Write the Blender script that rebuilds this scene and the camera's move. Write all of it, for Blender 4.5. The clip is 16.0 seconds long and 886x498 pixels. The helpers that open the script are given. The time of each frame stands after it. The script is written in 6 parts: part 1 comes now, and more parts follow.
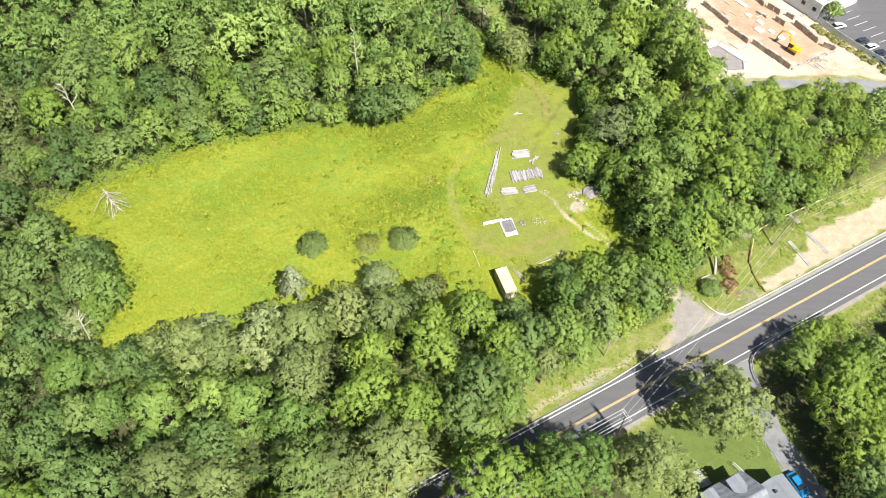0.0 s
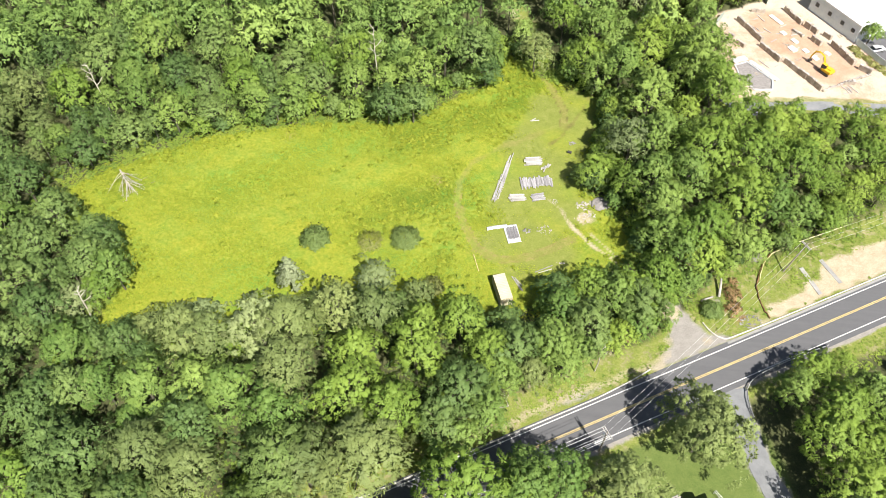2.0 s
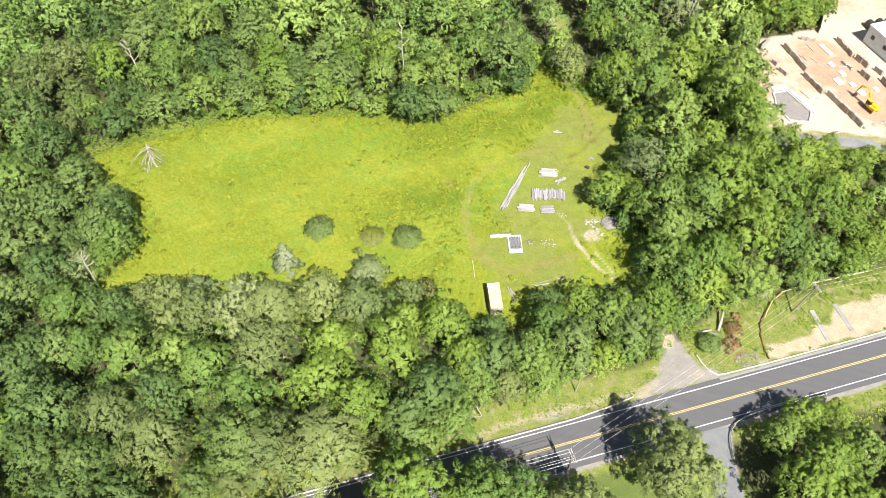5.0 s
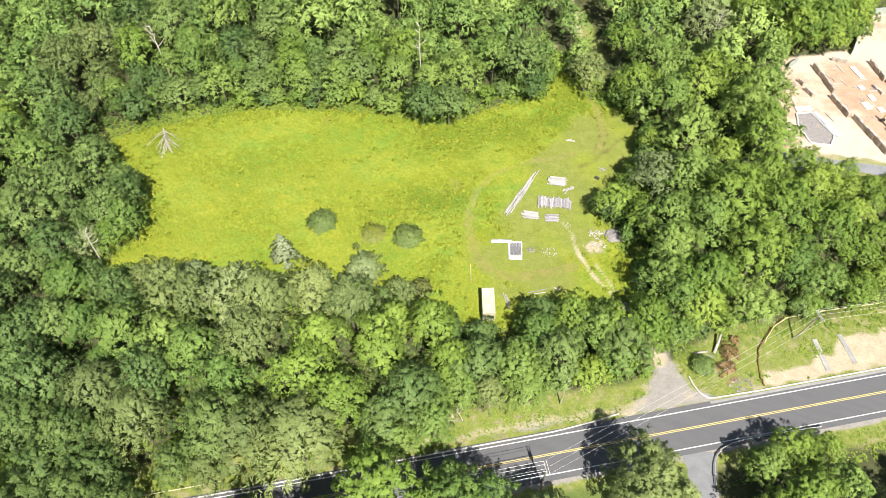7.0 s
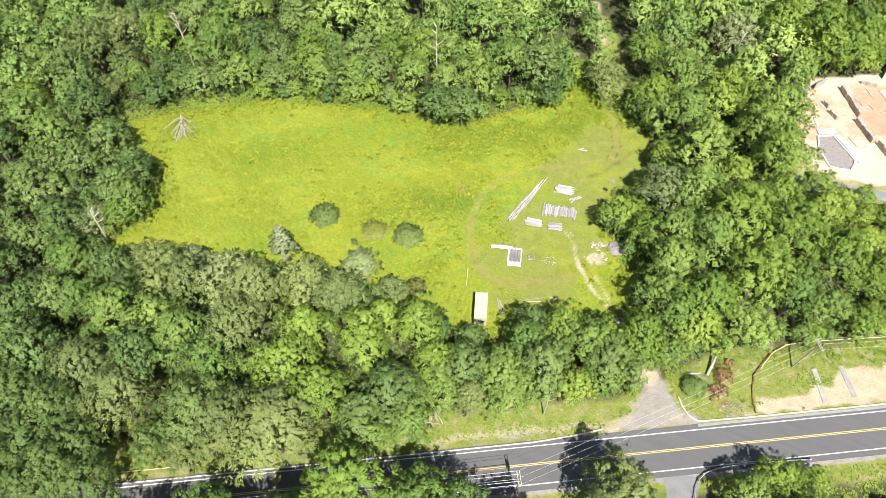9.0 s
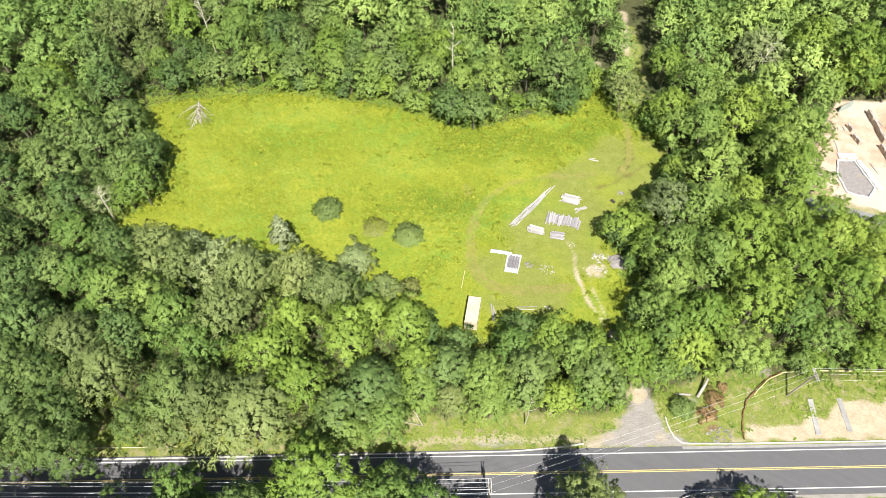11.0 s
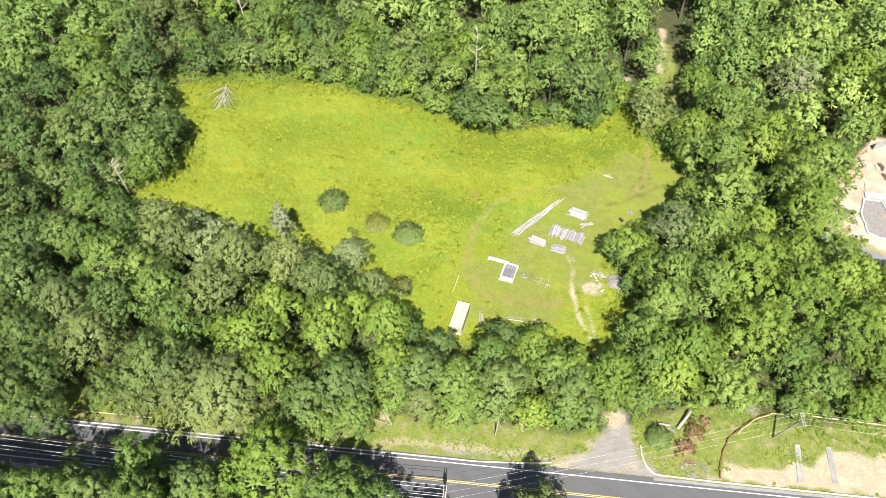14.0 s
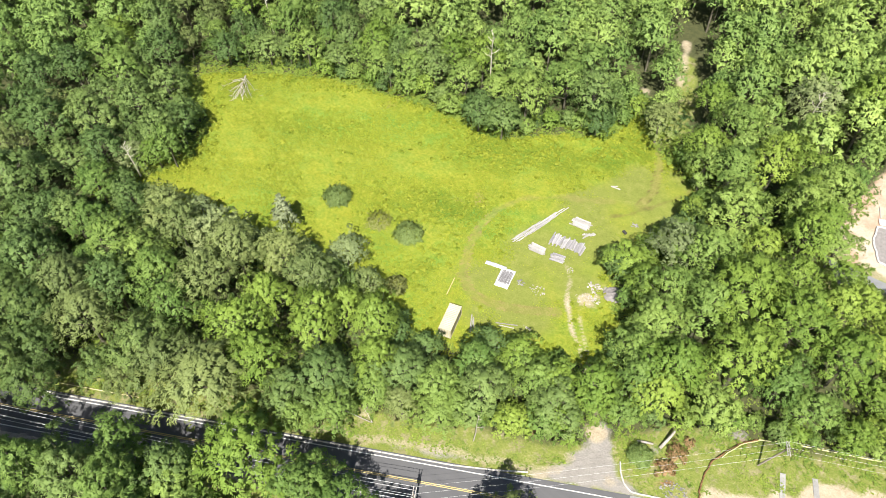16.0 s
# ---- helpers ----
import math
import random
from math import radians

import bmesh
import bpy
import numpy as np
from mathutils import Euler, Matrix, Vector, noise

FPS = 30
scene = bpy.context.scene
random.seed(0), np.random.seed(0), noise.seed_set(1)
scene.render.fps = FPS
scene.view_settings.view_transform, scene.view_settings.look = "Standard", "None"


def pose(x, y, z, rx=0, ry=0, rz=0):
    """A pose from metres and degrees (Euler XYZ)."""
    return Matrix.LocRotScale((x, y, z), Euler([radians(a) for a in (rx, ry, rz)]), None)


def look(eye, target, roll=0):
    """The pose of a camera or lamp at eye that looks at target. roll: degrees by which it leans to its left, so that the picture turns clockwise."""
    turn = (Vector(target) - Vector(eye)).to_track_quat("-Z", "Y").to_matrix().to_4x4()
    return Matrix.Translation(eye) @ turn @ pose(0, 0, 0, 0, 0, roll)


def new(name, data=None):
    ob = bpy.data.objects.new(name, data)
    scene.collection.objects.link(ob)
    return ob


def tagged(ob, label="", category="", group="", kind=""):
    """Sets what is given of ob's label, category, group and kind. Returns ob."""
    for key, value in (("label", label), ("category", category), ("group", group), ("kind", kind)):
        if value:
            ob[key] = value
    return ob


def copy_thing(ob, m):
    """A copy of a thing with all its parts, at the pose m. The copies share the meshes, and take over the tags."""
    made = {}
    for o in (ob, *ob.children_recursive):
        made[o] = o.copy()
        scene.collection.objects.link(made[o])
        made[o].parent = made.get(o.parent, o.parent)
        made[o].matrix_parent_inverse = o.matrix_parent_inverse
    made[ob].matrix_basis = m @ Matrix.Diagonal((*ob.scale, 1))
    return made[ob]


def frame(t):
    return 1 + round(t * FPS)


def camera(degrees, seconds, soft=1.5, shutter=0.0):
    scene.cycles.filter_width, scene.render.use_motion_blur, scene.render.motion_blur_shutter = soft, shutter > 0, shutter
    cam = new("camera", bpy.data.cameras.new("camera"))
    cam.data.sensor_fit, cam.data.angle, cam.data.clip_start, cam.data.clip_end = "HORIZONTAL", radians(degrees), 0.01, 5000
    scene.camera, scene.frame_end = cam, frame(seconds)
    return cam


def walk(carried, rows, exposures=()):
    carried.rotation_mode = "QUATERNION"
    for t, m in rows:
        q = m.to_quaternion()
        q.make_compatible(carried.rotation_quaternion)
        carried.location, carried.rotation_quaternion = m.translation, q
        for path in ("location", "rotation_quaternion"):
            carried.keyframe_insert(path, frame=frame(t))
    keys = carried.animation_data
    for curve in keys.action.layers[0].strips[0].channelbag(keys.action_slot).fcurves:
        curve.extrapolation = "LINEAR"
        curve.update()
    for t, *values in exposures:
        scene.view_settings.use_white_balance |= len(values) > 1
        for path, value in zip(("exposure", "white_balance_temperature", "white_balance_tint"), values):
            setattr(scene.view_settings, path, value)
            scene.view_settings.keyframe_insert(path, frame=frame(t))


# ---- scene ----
# ---- camera: a drone circling at about 117 m, looking steeply down ----
cam = camera(63.5, 16.0, 0.65)
ROWS = [
    (0, 6.50, 8.22, 118.90, 1.10, -52.36, 0.49),
    (1, 10.97, 8.67, 118.76, 3.99, -52.31, 0.21),
    (2, 15.34, 9.27, 118.64, 6.79, -52.26, -0.02),
    (3, 19.60, 10.04, 118.53, 9.51, -52.20, -0.20),
    (4, 23.75, 10.96, 118.39, 12.17, -52.13, -0.33),
    (5, 27.80, 12.02, 118.21, 14.76, -52.04, -0.42),
    (6, 31.74, 13.23, 117.98, 17.29, -51.94, -0.48),
    (7, 35.57, 14.58, 117.70, 19.77, -51.83, -0.50),
    (8, 39.30, 16.08, 117.37, 22.20, -51.70, -0.48),
    (9, 42.92, 17.70, 116.99, 24.59, -51.57, -0.45),
    (10, 46.44, 19.46, 116.58, 26.95, -51.42, -0.39),
    (11, 49.86, 21.36, 116.16, 29.28, -51.28, -0.31),
    (12, 53.18, 23.38, 115.75, 31.59, -51.13, -0.23),
    (13, 56.40, 25.52, 115.39, 33.88, -51.00, -0.14),
    (14, 59.53, 27.79, 115.12, 36.16, -50.89, -0.06),
    (15, 62.56, 30.18, 114.97, 38.44, -50.81, 0.00),
    (16, 65.51, 32.69, 115.00, 40.71, -50.77, 0.04),
]
walk(cam, [(t, pose(x, y, z, 0, 0, yaw) @ pose(0, 0, 0, 90 + pitch) @ pose(0, 0, 0, 0, 0, roll)) for t, x, y, z, yaw, pitch, roll in ROWS])

# ---- light: a high summer sun behind the camera's right shoulder ----
SUN_TO = Vector((0.576 * 0.602, -0.817 * 0.602, 0.799)).normalized()
EXPOSURE = 0.84
scene.view_settings.exposure = EXPOSURE
world = bpy.data.worlds.new("sky")
scene.world = world
world.use_nodes = True
wn = world.node_tree.nodes
sky = wn.new("ShaderNodeTexSky")
sky.sky_type, sky.sun_disc = "NISHITA", False
sky.sun_elevation = math.asin(SUN_TO.z)
sky.sun_rotation = math.atan2(SUN_TO.x, SUN_TO.y)
sky.air_density, sky.dust_density = 1.0, 1.5
world.node_tree.links.new(sky.outputs[0], wn["Background"].inputs[0])
wn["Background"].inputs[1].default_value = 0.053
sun_data = bpy.data.lights.new("sun", "SUN")
sun_data.energy, sun_data.angle, sun_data.color = 5.0, radians(0.53), (1.0, 0.95, 0.86)
sun = new("sun", sun_data)
sun.matrix_world = look((60, -80, 200), Vector((60, -80, 200)) - SUN_TO)


# ---- material helpers ----
def mat(name, rough=0.9, metal=0.0, spec=0.3):
    m = bpy.data.materials.new(name)
    m.use_nodes = True
    b = m.node_tree.nodes["Principled BSDF"]
    b.inputs["Roughness"].default_value, b.inputs["Metallic"].default_value = rough, metal
    b.inputs["Specular IOR Level"].default_value = spec
    return m, m.node_tree.nodes, m.node_tree.links, b


def node(nt, kind, **settings):
    n = nt.new(kind)
    for key, value in settings.items():
        if key == "operation":
            n.operation = value
        elif key == "blend":
            n.blend_type = value
        elif key == "dtype":
            n.data_type = value
        elif key == "attr":
            n.attribute_name = value
    return n


def noise_tex(nt, ln, scale, detail=4.0, rough=0.6, coords=None):
    n = nt.new("ShaderNodeTexNoise")
    n.inputs["Scale"].default_value, n.inputs["Detail"].default_value, n.inputs["Roughness"].default_value = scale, detail, rough
    if coords is None:
        coords = nt.new("ShaderNodeTexCoord").outputs["Object"]
    ln.new(coords, n.inputs["Vector"])
    return n


def ramp(nt, ln, fac, *stops):
    r = nt.new("ShaderNodeValToRGB")
    while len(r.color_ramp.elements) < len(stops):
        r.color_ramp.elements.new(0.5)
    for e, (p, c) in zip(r.color_ramp.elements, stops):
        e.position, e.color = p, (*c, 1)
    ln.new(fac, r.inputs[0])
    return r.outputs[0]


def mixc(nt, ln, fac, a, b, blend="MIX"):
    n = nt.new("ShaderNodeMix")
    n.data_type, n.blend_type = "RGBA", blend
    for sock, v in ((n.inputs[0], fac), (n.inputs[6], a), (n.inputs[7], b)):
        if isinstance(v, (int, float)):
            sock.default_value = v
        elif isinstance(v, tuple):
            sock.default_value = (*v, 1)
        else:
            ln.new(v, sock)
    return n.outputs[2]


def maths(nt, ln, op, a, b=0.0, clamp=False):
    n = nt.new("ShaderNodeMath")
    n.operation, n.use_clamp = op, clamp
    for sock, v in ((n.inputs[0], a), (n.inputs[1], b)):
        if isinstance(v, (int, float)):
            sock.default_value = v
        else:
            ln.new(v, sock)
    return n.outputs[0]


def bump(nt, ln, b, height, strength=0.5, dist=0.1):
    n = nt.new("ShaderNodeBump")
    n.inputs["Strength"].default_value, n.inputs["Distance"].default_value = strength, dist
    ln.new(height, n.inputs["Height"])
    ln.new(n.outputs[0], b.inputs["Normal"])


def rough_mat(name, colour_a, colour_b, scale=3.0, fine=25.0, rough=0.85, metal=0.0, relief=0.02, per_object=0.25, spec=0.3):
    """A weathered plain material: two colours mixed at two scales, each object a little lighter or darker."""
    m, nt, ln, b = mat(name, rough, metal, spec)
    big, small = noise_tex(nt, ln, scale), noise_tex(nt, ln, fine, 3.0)
    f = maths(nt, ln, "ADD", maths(nt, ln, "MULTIPLY", big.outputs[0], 0.65), maths(nt, ln, "MULTIPLY", small.outputs[0], 0.35))
    col = ramp(nt, ln, f, (0.36, colour_a), (0.66, colour_b))
    info = nt.new("ShaderNodeObjectInfo")
    hsv = nt.new("ShaderNodeHueSaturation")
    ln.new(maths(nt, ln, "ADD", maths(nt, ln, "MULTIPLY", info.outputs["Random"], 2 * per_object), 1 - per_object), hsv.inputs["Value"])
    ln.new(col, hsv.inputs["Color"])
    ln.new(hsv.outputs[0], b.inputs["Base Color"])
    if relief:
        bump(nt, ln, b, small.outputs[0], 0.6, relief)
    return m


def leaf_mat(name, dark, light, by_attribute=False, translucent=0.15, clumps=True):
    """Leaves: each clump has its own shade, each tree its own tone; light passes through."""
    m, nt, ln, b = mat(name, 0.6, 0.0, 0.25)
    geo = nt.new("ShaderNodeNewGeometry")
    if by_attribute:
        tone = node(nt, "ShaderNodeAttribute", attr="tone").outputs["Fac"]
    else:
        tone = nt.new("ShaderNodeObjectInfo").outputs["Random"]
    clump = node(nt, "ShaderNodeAttribute", attr="clump").outputs["Fac"] if clumps else geo.outputs["Random Per Island"]
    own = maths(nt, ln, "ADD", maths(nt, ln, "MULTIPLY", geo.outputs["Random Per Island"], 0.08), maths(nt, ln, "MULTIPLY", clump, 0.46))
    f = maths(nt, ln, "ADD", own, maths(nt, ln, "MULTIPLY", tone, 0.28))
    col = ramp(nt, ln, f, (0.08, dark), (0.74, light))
    hsv = nt.new("ShaderNodeHueSaturation")
    ln.new(maths(nt, ln, "ADD", maths(nt, ln, "MULTIPLY", tone, -0.018), 0.509), hsv.inputs["Hue"])
    ln.new(maths(nt, ln, "ADD", maths(nt, ln, "MULTIPLY", tone, 0.24), 0.90), hsv.inputs["Value"])
    hsv.inputs["Saturation"].default_value = 1.0
    ln.new(col, hsv.inputs["Color"])
    ln.new(hsv.outputs[0], b.inputs["Base Color"])
    tr = nt.new("ShaderNodeBsdfTranslucent")
    ln.new(mixc(nt, ln, 1.0, hsv.outputs[0], (1.0, 1.0, 0.55), "MULTIPLY"), tr.inputs[0])
    mx = nt.new("ShaderNodeMixShader")
    mx.inputs[0].default_value = translucent
    ln.new(b.outputs[0], mx.inputs[1])
    ln.new(tr.outputs[0], mx.inputs[2])
    ln.new(mx.outputs[0], nt["Material Output"].inputs[0])
    return m


LEAF = [
    leaf_mat("leaf_mid_green", (0.117, 0.199, 0.043), (0.258, 0.369, 0.086)),
    leaf_mat("leaf_bright_green", (0.146, 0.235, 0.039), (0.267, 0.375, 0.065)),
    leaf_mat("leaf_dark_green", (0.091, 0.155, 0.045), (0.208, 0.301, 0.086)),
    leaf_mat("leaf_olive", (0.142, 0.189, 0.060), (0.261, 0.322, 0.108)),
    leaf_mat("leaf_pale_grey_green", (0.170, 0.220, 0.091), (0.307, 0.373, 0.158)),
    leaf_mat("leaf_deep_green", (0.068, 0.117, 0.033), (0.178, 0.263, 0.071)),
]
LEAF_WOODS = leaf_mat("leaf_woods", (0.134, 0.218, 0.054), (0.335, 0.465, 0.120), True)
# darker than the woods' leaves: the shade below the trees is in this colour
LEAF_UNDER_SHADED = leaf_mat("leaf_undergrowth_shaded", (0.055, 0.095, 0.028), (0.140, 0.205, 0.058), True, 0.15, False)
LEAF_HERB = leaf_mat("leaf_meadow", (0.190, 0.272, 0.030), (0.315, 0.362, 0.042), True, 0.4, False)
LEAF_WEED = leaf_mat("leaf_weeds", (0.132, 0.210, 0.036), (0.268, 0.352, 0.064), True, 0.3, False)
BARK = rough_mat("bark", (0.075, 0.068, 0.048), (0.19, 0.175, 0.13), 2.0, 14.0, 0.95, 0, 0.03)
BARK_PALE = rough_mat("pale_dead_wood", (0.42, 0.38, 0.31), (0.66, 0.62, 0.54), 2.0, 16.0, 0.9, 0, 0.02)


# ---- mesh helpers ----
def smooth(a):
    a = np.clip(a, 0, 1)
    return a * a * (3 - 2 * a)


def ground_z(x, y):
    """The land is level but for the building site, which lies some six metres higher."""
    return 6.0 * smooth((np.asarray(x, float) - 45) / 22) * smooth((np.asarray(y, float) - 112) / 30)


def gz(x, y):
    return float(ground_z(x, y))


def set_clump(me, values):
    """Each spray of leaves has a tint of its own; leaves inside crowns get darker ones, as painted shade."""
    me.attributes.new("clump", "FLOAT", "POINT").data.foreach_set("value", np.asarray(values, np.float32))
    return me


def raw_mesh(name, verts, faces, materials, indices=None, smooth_faces=False, normals=None):
    """A mesh from numpy arrays; all faces have the same number of corners."""
    me = bpy.data.meshes.new(name)
    verts, faces = np.asarray(verts, np.float32), np.asarray(faces, np.int32)
    n = faces.shape[1]
    me.vertices.add(len(verts))
    me.vertices.foreach_set("co", verts.ravel())
    me.loops.add(faces.size)
    me.loops.foreach_set("vertex_index", faces.ravel())
    me.polygons.add(len(faces))
    me.polygons.foreach_set("loop_start", np.arange(0, faces.size, n, dtype=np.int32))
    for m in materials:
        me.materials.append(m)
    if indices is not None:
        me.polygons.foreach_set("material_index", np.asarray(indices, np.int32))
    me.polygons.foreach_set("use_smooth", np.full(len(faces), smooth_faces or normals is not None))
    me.update(calc_edges=True)
    if normals is not None:
        me.normals_split_custom_set_from_vertices(np.asarray(normals, np.float32))
    return me


def part(name, bm, material, parent=None, label="", matrix=None, smooth_faces=False):
    """Links a bmesh as one mesh object, under a thing or a part."""
    me = bpy.data.meshes.new(name)
    if smooth_faces:
        for f in bm.faces:
            f.smooth = True
    bm.to_mesh(me)
    bm.free()
    me.materials.append(material)
    ob = new(name, me)
    ob.parent = parent
    if matrix is not None:
        ob.matrix_basis = matrix
    return tagged(ob, label)


def thing(name, m, label, category, group=""):
    ob = new(name)
    ob.matrix_basis = m
    return tagged(ob, label, category, group)


def add_box(bm, size, m=None, bevel=0.0):
    made = bmesh.ops.create_cube(bm, size=1.0, matrix=(m or Matrix()) @ Matrix.Diagonal((*size, 1)))
    if bevel:
        edges = list({e for v in made["verts"] for e in v.link_edges})
        bmesh.ops.bevel(bm, geom=edges, offset=bevel, segments=1, affect="EDGES")
    return bm


def box(size, m=None, bevel=0.0):
    return add_box(bmesh.new(), size, m, bevel)


def tube(points, radii, sides=6):
    """A tapered tube along points, as vertex and quad arrays."""
    pts = [Vector(p) for p in points]
    verts, faces = [], []
    for i, p in enumerate(pts):
        d = (pts[min(i + 1, len(pts) - 1)] - pts[max(i - 1, 0)]).normalized()
        a = d.cross(Vector((0.31, 0.95, 0.05))).normalized()
        b = d.cross(a)
        for k in range(sides):
            c = 2 * math.pi * k / sides
            verts.append(p + (a * math.cos(c) + b * math.sin(c)) * radii[i])
    for i in range(len(pts) - 1):
        for k in range(sides):
            k2 = (k + 1) % sides
            faces.append((i * sides + k, i * sides + k2, (i + 1) * sides + k2, (i + 1) * sides + k))
    return np.array([tuple(v) for v in verts]), np.array(faces)


def join_arrays(pieces):
    vs, fs, off = [], [], 0
    for v, f in pieces:
        vs.append(v)
        fs.append(np.asarray(f) + off)
        off += len(v)
    return np.concatenate(vs), np.concatenate(fs)


def tube_part(name, runs, material, parent=None, label="", sides=6):
    v, f = join_arrays([tube(p, r, sides) for p, r in runs])
    ob = new(name, raw_mesh(name, v, f, [material], None, True))
    ob.parent = parent
    return tagged(ob, label)


def cards(rng, centres, normals, sizes, long=1.25):
    """Single leaves: a triangle at each centre, square to its normal."""
    n = len(centres)
    normals = normals / np.linalg.norm(normals, axis=1, keepdims=True)
    other = rng.normal(size=(n, 3))
    a = np.cross(normals, other)
    a /= np.linalg.norm(a, axis=1, keepdims=True) + 1e-9
    b = np.cross(normals, a)
    s = sizes[:, None]
    v = np.stack([centres + a * s * long * 0.6, centres - a * s * long * 0.45 + b * s * 0.5, centres - a * s * long * 0.45 - b * s * 0.5], 1)
    return v.reshape(-1, 3), np.arange(3 * n).reshape(-1, 3)


def faced(v, n):
    """Turns each leaf so that its front agrees with its soft normal; returns vertices, faces and one normal a vertex."""
    n = n / (np.linalg.norm(n, axis=1, keepdims=True) + 1e-9)
    back = (np.cross(v[:, 1] - v[:, 0], v[:, 2] - v[:, 0]) * n).sum(1) < 0
    v[back] = v[back][:, [0, 2, 1]]
    return v.reshape(-1, 3), np.arange(3 * len(v)).reshape(-1, 3), np.repeat(n, 3, 0)


def unit(v):
    return v / (np.linalg.norm(v, axis=1, keepdims=True) + 1e-9)


def crown_arrays(rng, height, radius, leaves, size, feather=0.5, base=0.25, lobes=0, taper=0.0):
    """Leaves of a crown, as triangles: arched boughs held out one above another round an uneven dome, each a ragged plume of leaf tufts, with dark clefts between."""
    lobes = lobes or int(34 + 16 * feather)
    ctr_z, half = height * (1 + base) / 2, height * (1 - base) / 2
    phi = np.arange(lobes) * 2.4 + rng.uniform(-0.5, 0.5, lobes)
    up = np.clip(np.linspace(-0.45, 0.97, lobes) + rng.uniform(-0.1, 0.1, lobes), -0.6, 1)
    flat = np.sqrt(np.clip(1 - up**2, 0, 1))
    wob = 1 + 0.22 * np.sin(phi * 2 + rng.uniform(0, 6)) + 0.14 * np.sin(phi * 3 + rng.uniform(0, 6))
    d = np.stack([np.cos(phi) * flat, np.sin(phi) * flat, up], 1)
    out = rng.uniform(0.62, 1.08, lobes)
    pos = d * out[:, None] * np.stack([radius * 0.8 * wob, radius * 0.8 * wob, np.full(lobes, half * 0.84)], 1)
    slope = 1 + taper * (0.35 - up)
    pos[:, :2] *= slope[:, None]
    pos[:, 2] += ctr_z
    # each bough: a face that looks up and out, its long way outwards
    face = unit(d * 0.6 + np.array([0, 0, 0.8]) + rng.normal(size=(lobes, 3)) * 0.16)
    way = np.stack([np.cos(phi), np.sin(phi), np.zeros(lobes)], 1) + rng.normal(size=(lobes, 3)) * 0.3
    way = unit(way - face * (way * face).sum(1, keepdims=True))
    wide = np.cross(face, way)
    reach = radius * rng.uniform(0.18, 0.33, lobes) * (1.05 - 0.12 * feather) * np.sqrt(np.clip(slope, 0.5, 1.5))
    per = int(6 + 4 * feather)
    k = np.repeat(np.arange(lobes), per)
    tufts = lobes * per
    th = rng.uniform(0, 2 * math.pi, tufts)
    rho = np.sqrt(rng.uniform(0.02, 1, tufts)) * (1 + 0.2 * np.sin(3 * th + rng.uniform(0, 6, lobes)[k]) + 0.14 * np.sin(7 * th + rng.uniform(0, 6, lobes)[k]))
    ta, tb = rho * np.cos(th) * (1.1 + 0.45 * feather), rho * np.sin(th)
    radial = way[k] * ta[:, None] + wide[k] * tb[:, None]
    tc = pos[k] + (radial + face[k] * (0.5 * (1 - rho**2) + rng.normal(0, 0.06, tufts))[:, None]) * reach[k][:, None]
    t_up = unit(face[k] + radial * 1.05 + rng.normal(size=(tufts, 3)) * 0.16)
    t_r = reach[k] * rng.uniform(0.27, 0.42, tufts)
    t_shade = 0.62 * rng.uniform(0, 1, lobes)[k] + 0.38 * rng.uniform(0, 1, tufts)
    inner, under = leaves // 24, leaves // 14
    top = leaves - inner - under
    j = rng.integers(0, tufts, top)
    spread = unit(rng.normal(size=(top, 3)) + t_up[j] * 0.5)
    lo = spread * (t_r[j] * rng.uniform(0.4, 1.0, top) ** 0.6)[:, None]
    c = tc[j] + lo
    point = spread * 0.8 + radial[j] * (0.5 + 0.7 * feather) + np.array([0, 0, -0.15]) + rng.normal(size=(top, 3)) * 0.25
    leaf_n = unit(t_up[j] * 0.8 + d[k[j]] * 0.4 + spread * 0.42 + np.array([0, 0, 0.12]) + rng.normal(size=(top, 3)) * 0.1)
    # a thinner layer below closes each bough, and the heart of the crown is loosely filled
    ku = rng.integers(0, tufts, under)
    cu = tc[ku] - face[k[ku]] * (reach[k[ku]] * rng.uniform(0.25, 0.6, under))[:, None] + rng.normal(size=(under, 3)) * (t_r[ku] * 0.5)[:, None]
    ki = rng.integers(0, lobes, inner)
    ci = (pos[ki] - np.array([0, 0, ctr_z])) * rng.uniform(0.3, 0.8, inner)[:, None] + np.array([0, 0, ctr_z]) + rng.normal(size=(inner, 3)) * radius * 0.1
    c = np.concatenate([c, cu, ci])
    rest = under + inner
    point = unit(np.concatenate([point, rng.normal(size=(rest, 3))]))
    leaf_n = np.concatenate([leaf_n, unit(rng.normal(size=(rest, 3)) * 0.4 + np.array([0, 0, 0.9]))])
    ls = (np.concatenate([size * rng.uniform(0.7, 1.3, top), np.full(rest, size * 1.45)]))[:, None]
    side_v = unit(np.cross(point, leaf_n))
    slim = 0.40 - 0.08 * feather
    v = np.stack([c + point * ls * 0.86, c - point * ls * 0.55 + side_v * ls * slim, c - point * ls * 0.55 - side_v * ls * slim], 1)
    # under and inner leaves keep to the dark tints, shade put into their colour
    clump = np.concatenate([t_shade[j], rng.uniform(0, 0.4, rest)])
    return (*faced(v, leaf_n), np.repeat(clump, 3)), (pos, d)


# ---- the road's own axes: u along it, v across to the field's side ----
ROAD_O, ROAD_U, ROAD_V = Vector((50.0, 73.35)), Vector((0.8654, 0.5011)), Vector((-0.5011, 0.8654))


def rd(u, v, z=0.0):
    p = ROAD_O + ROAD_U * u + ROAD_V * v
    return Vector((p.x, p.y, z))


ROAD_TURN = math.degrees(math.atan2(ROAD_U.y, ROAD_U.x))

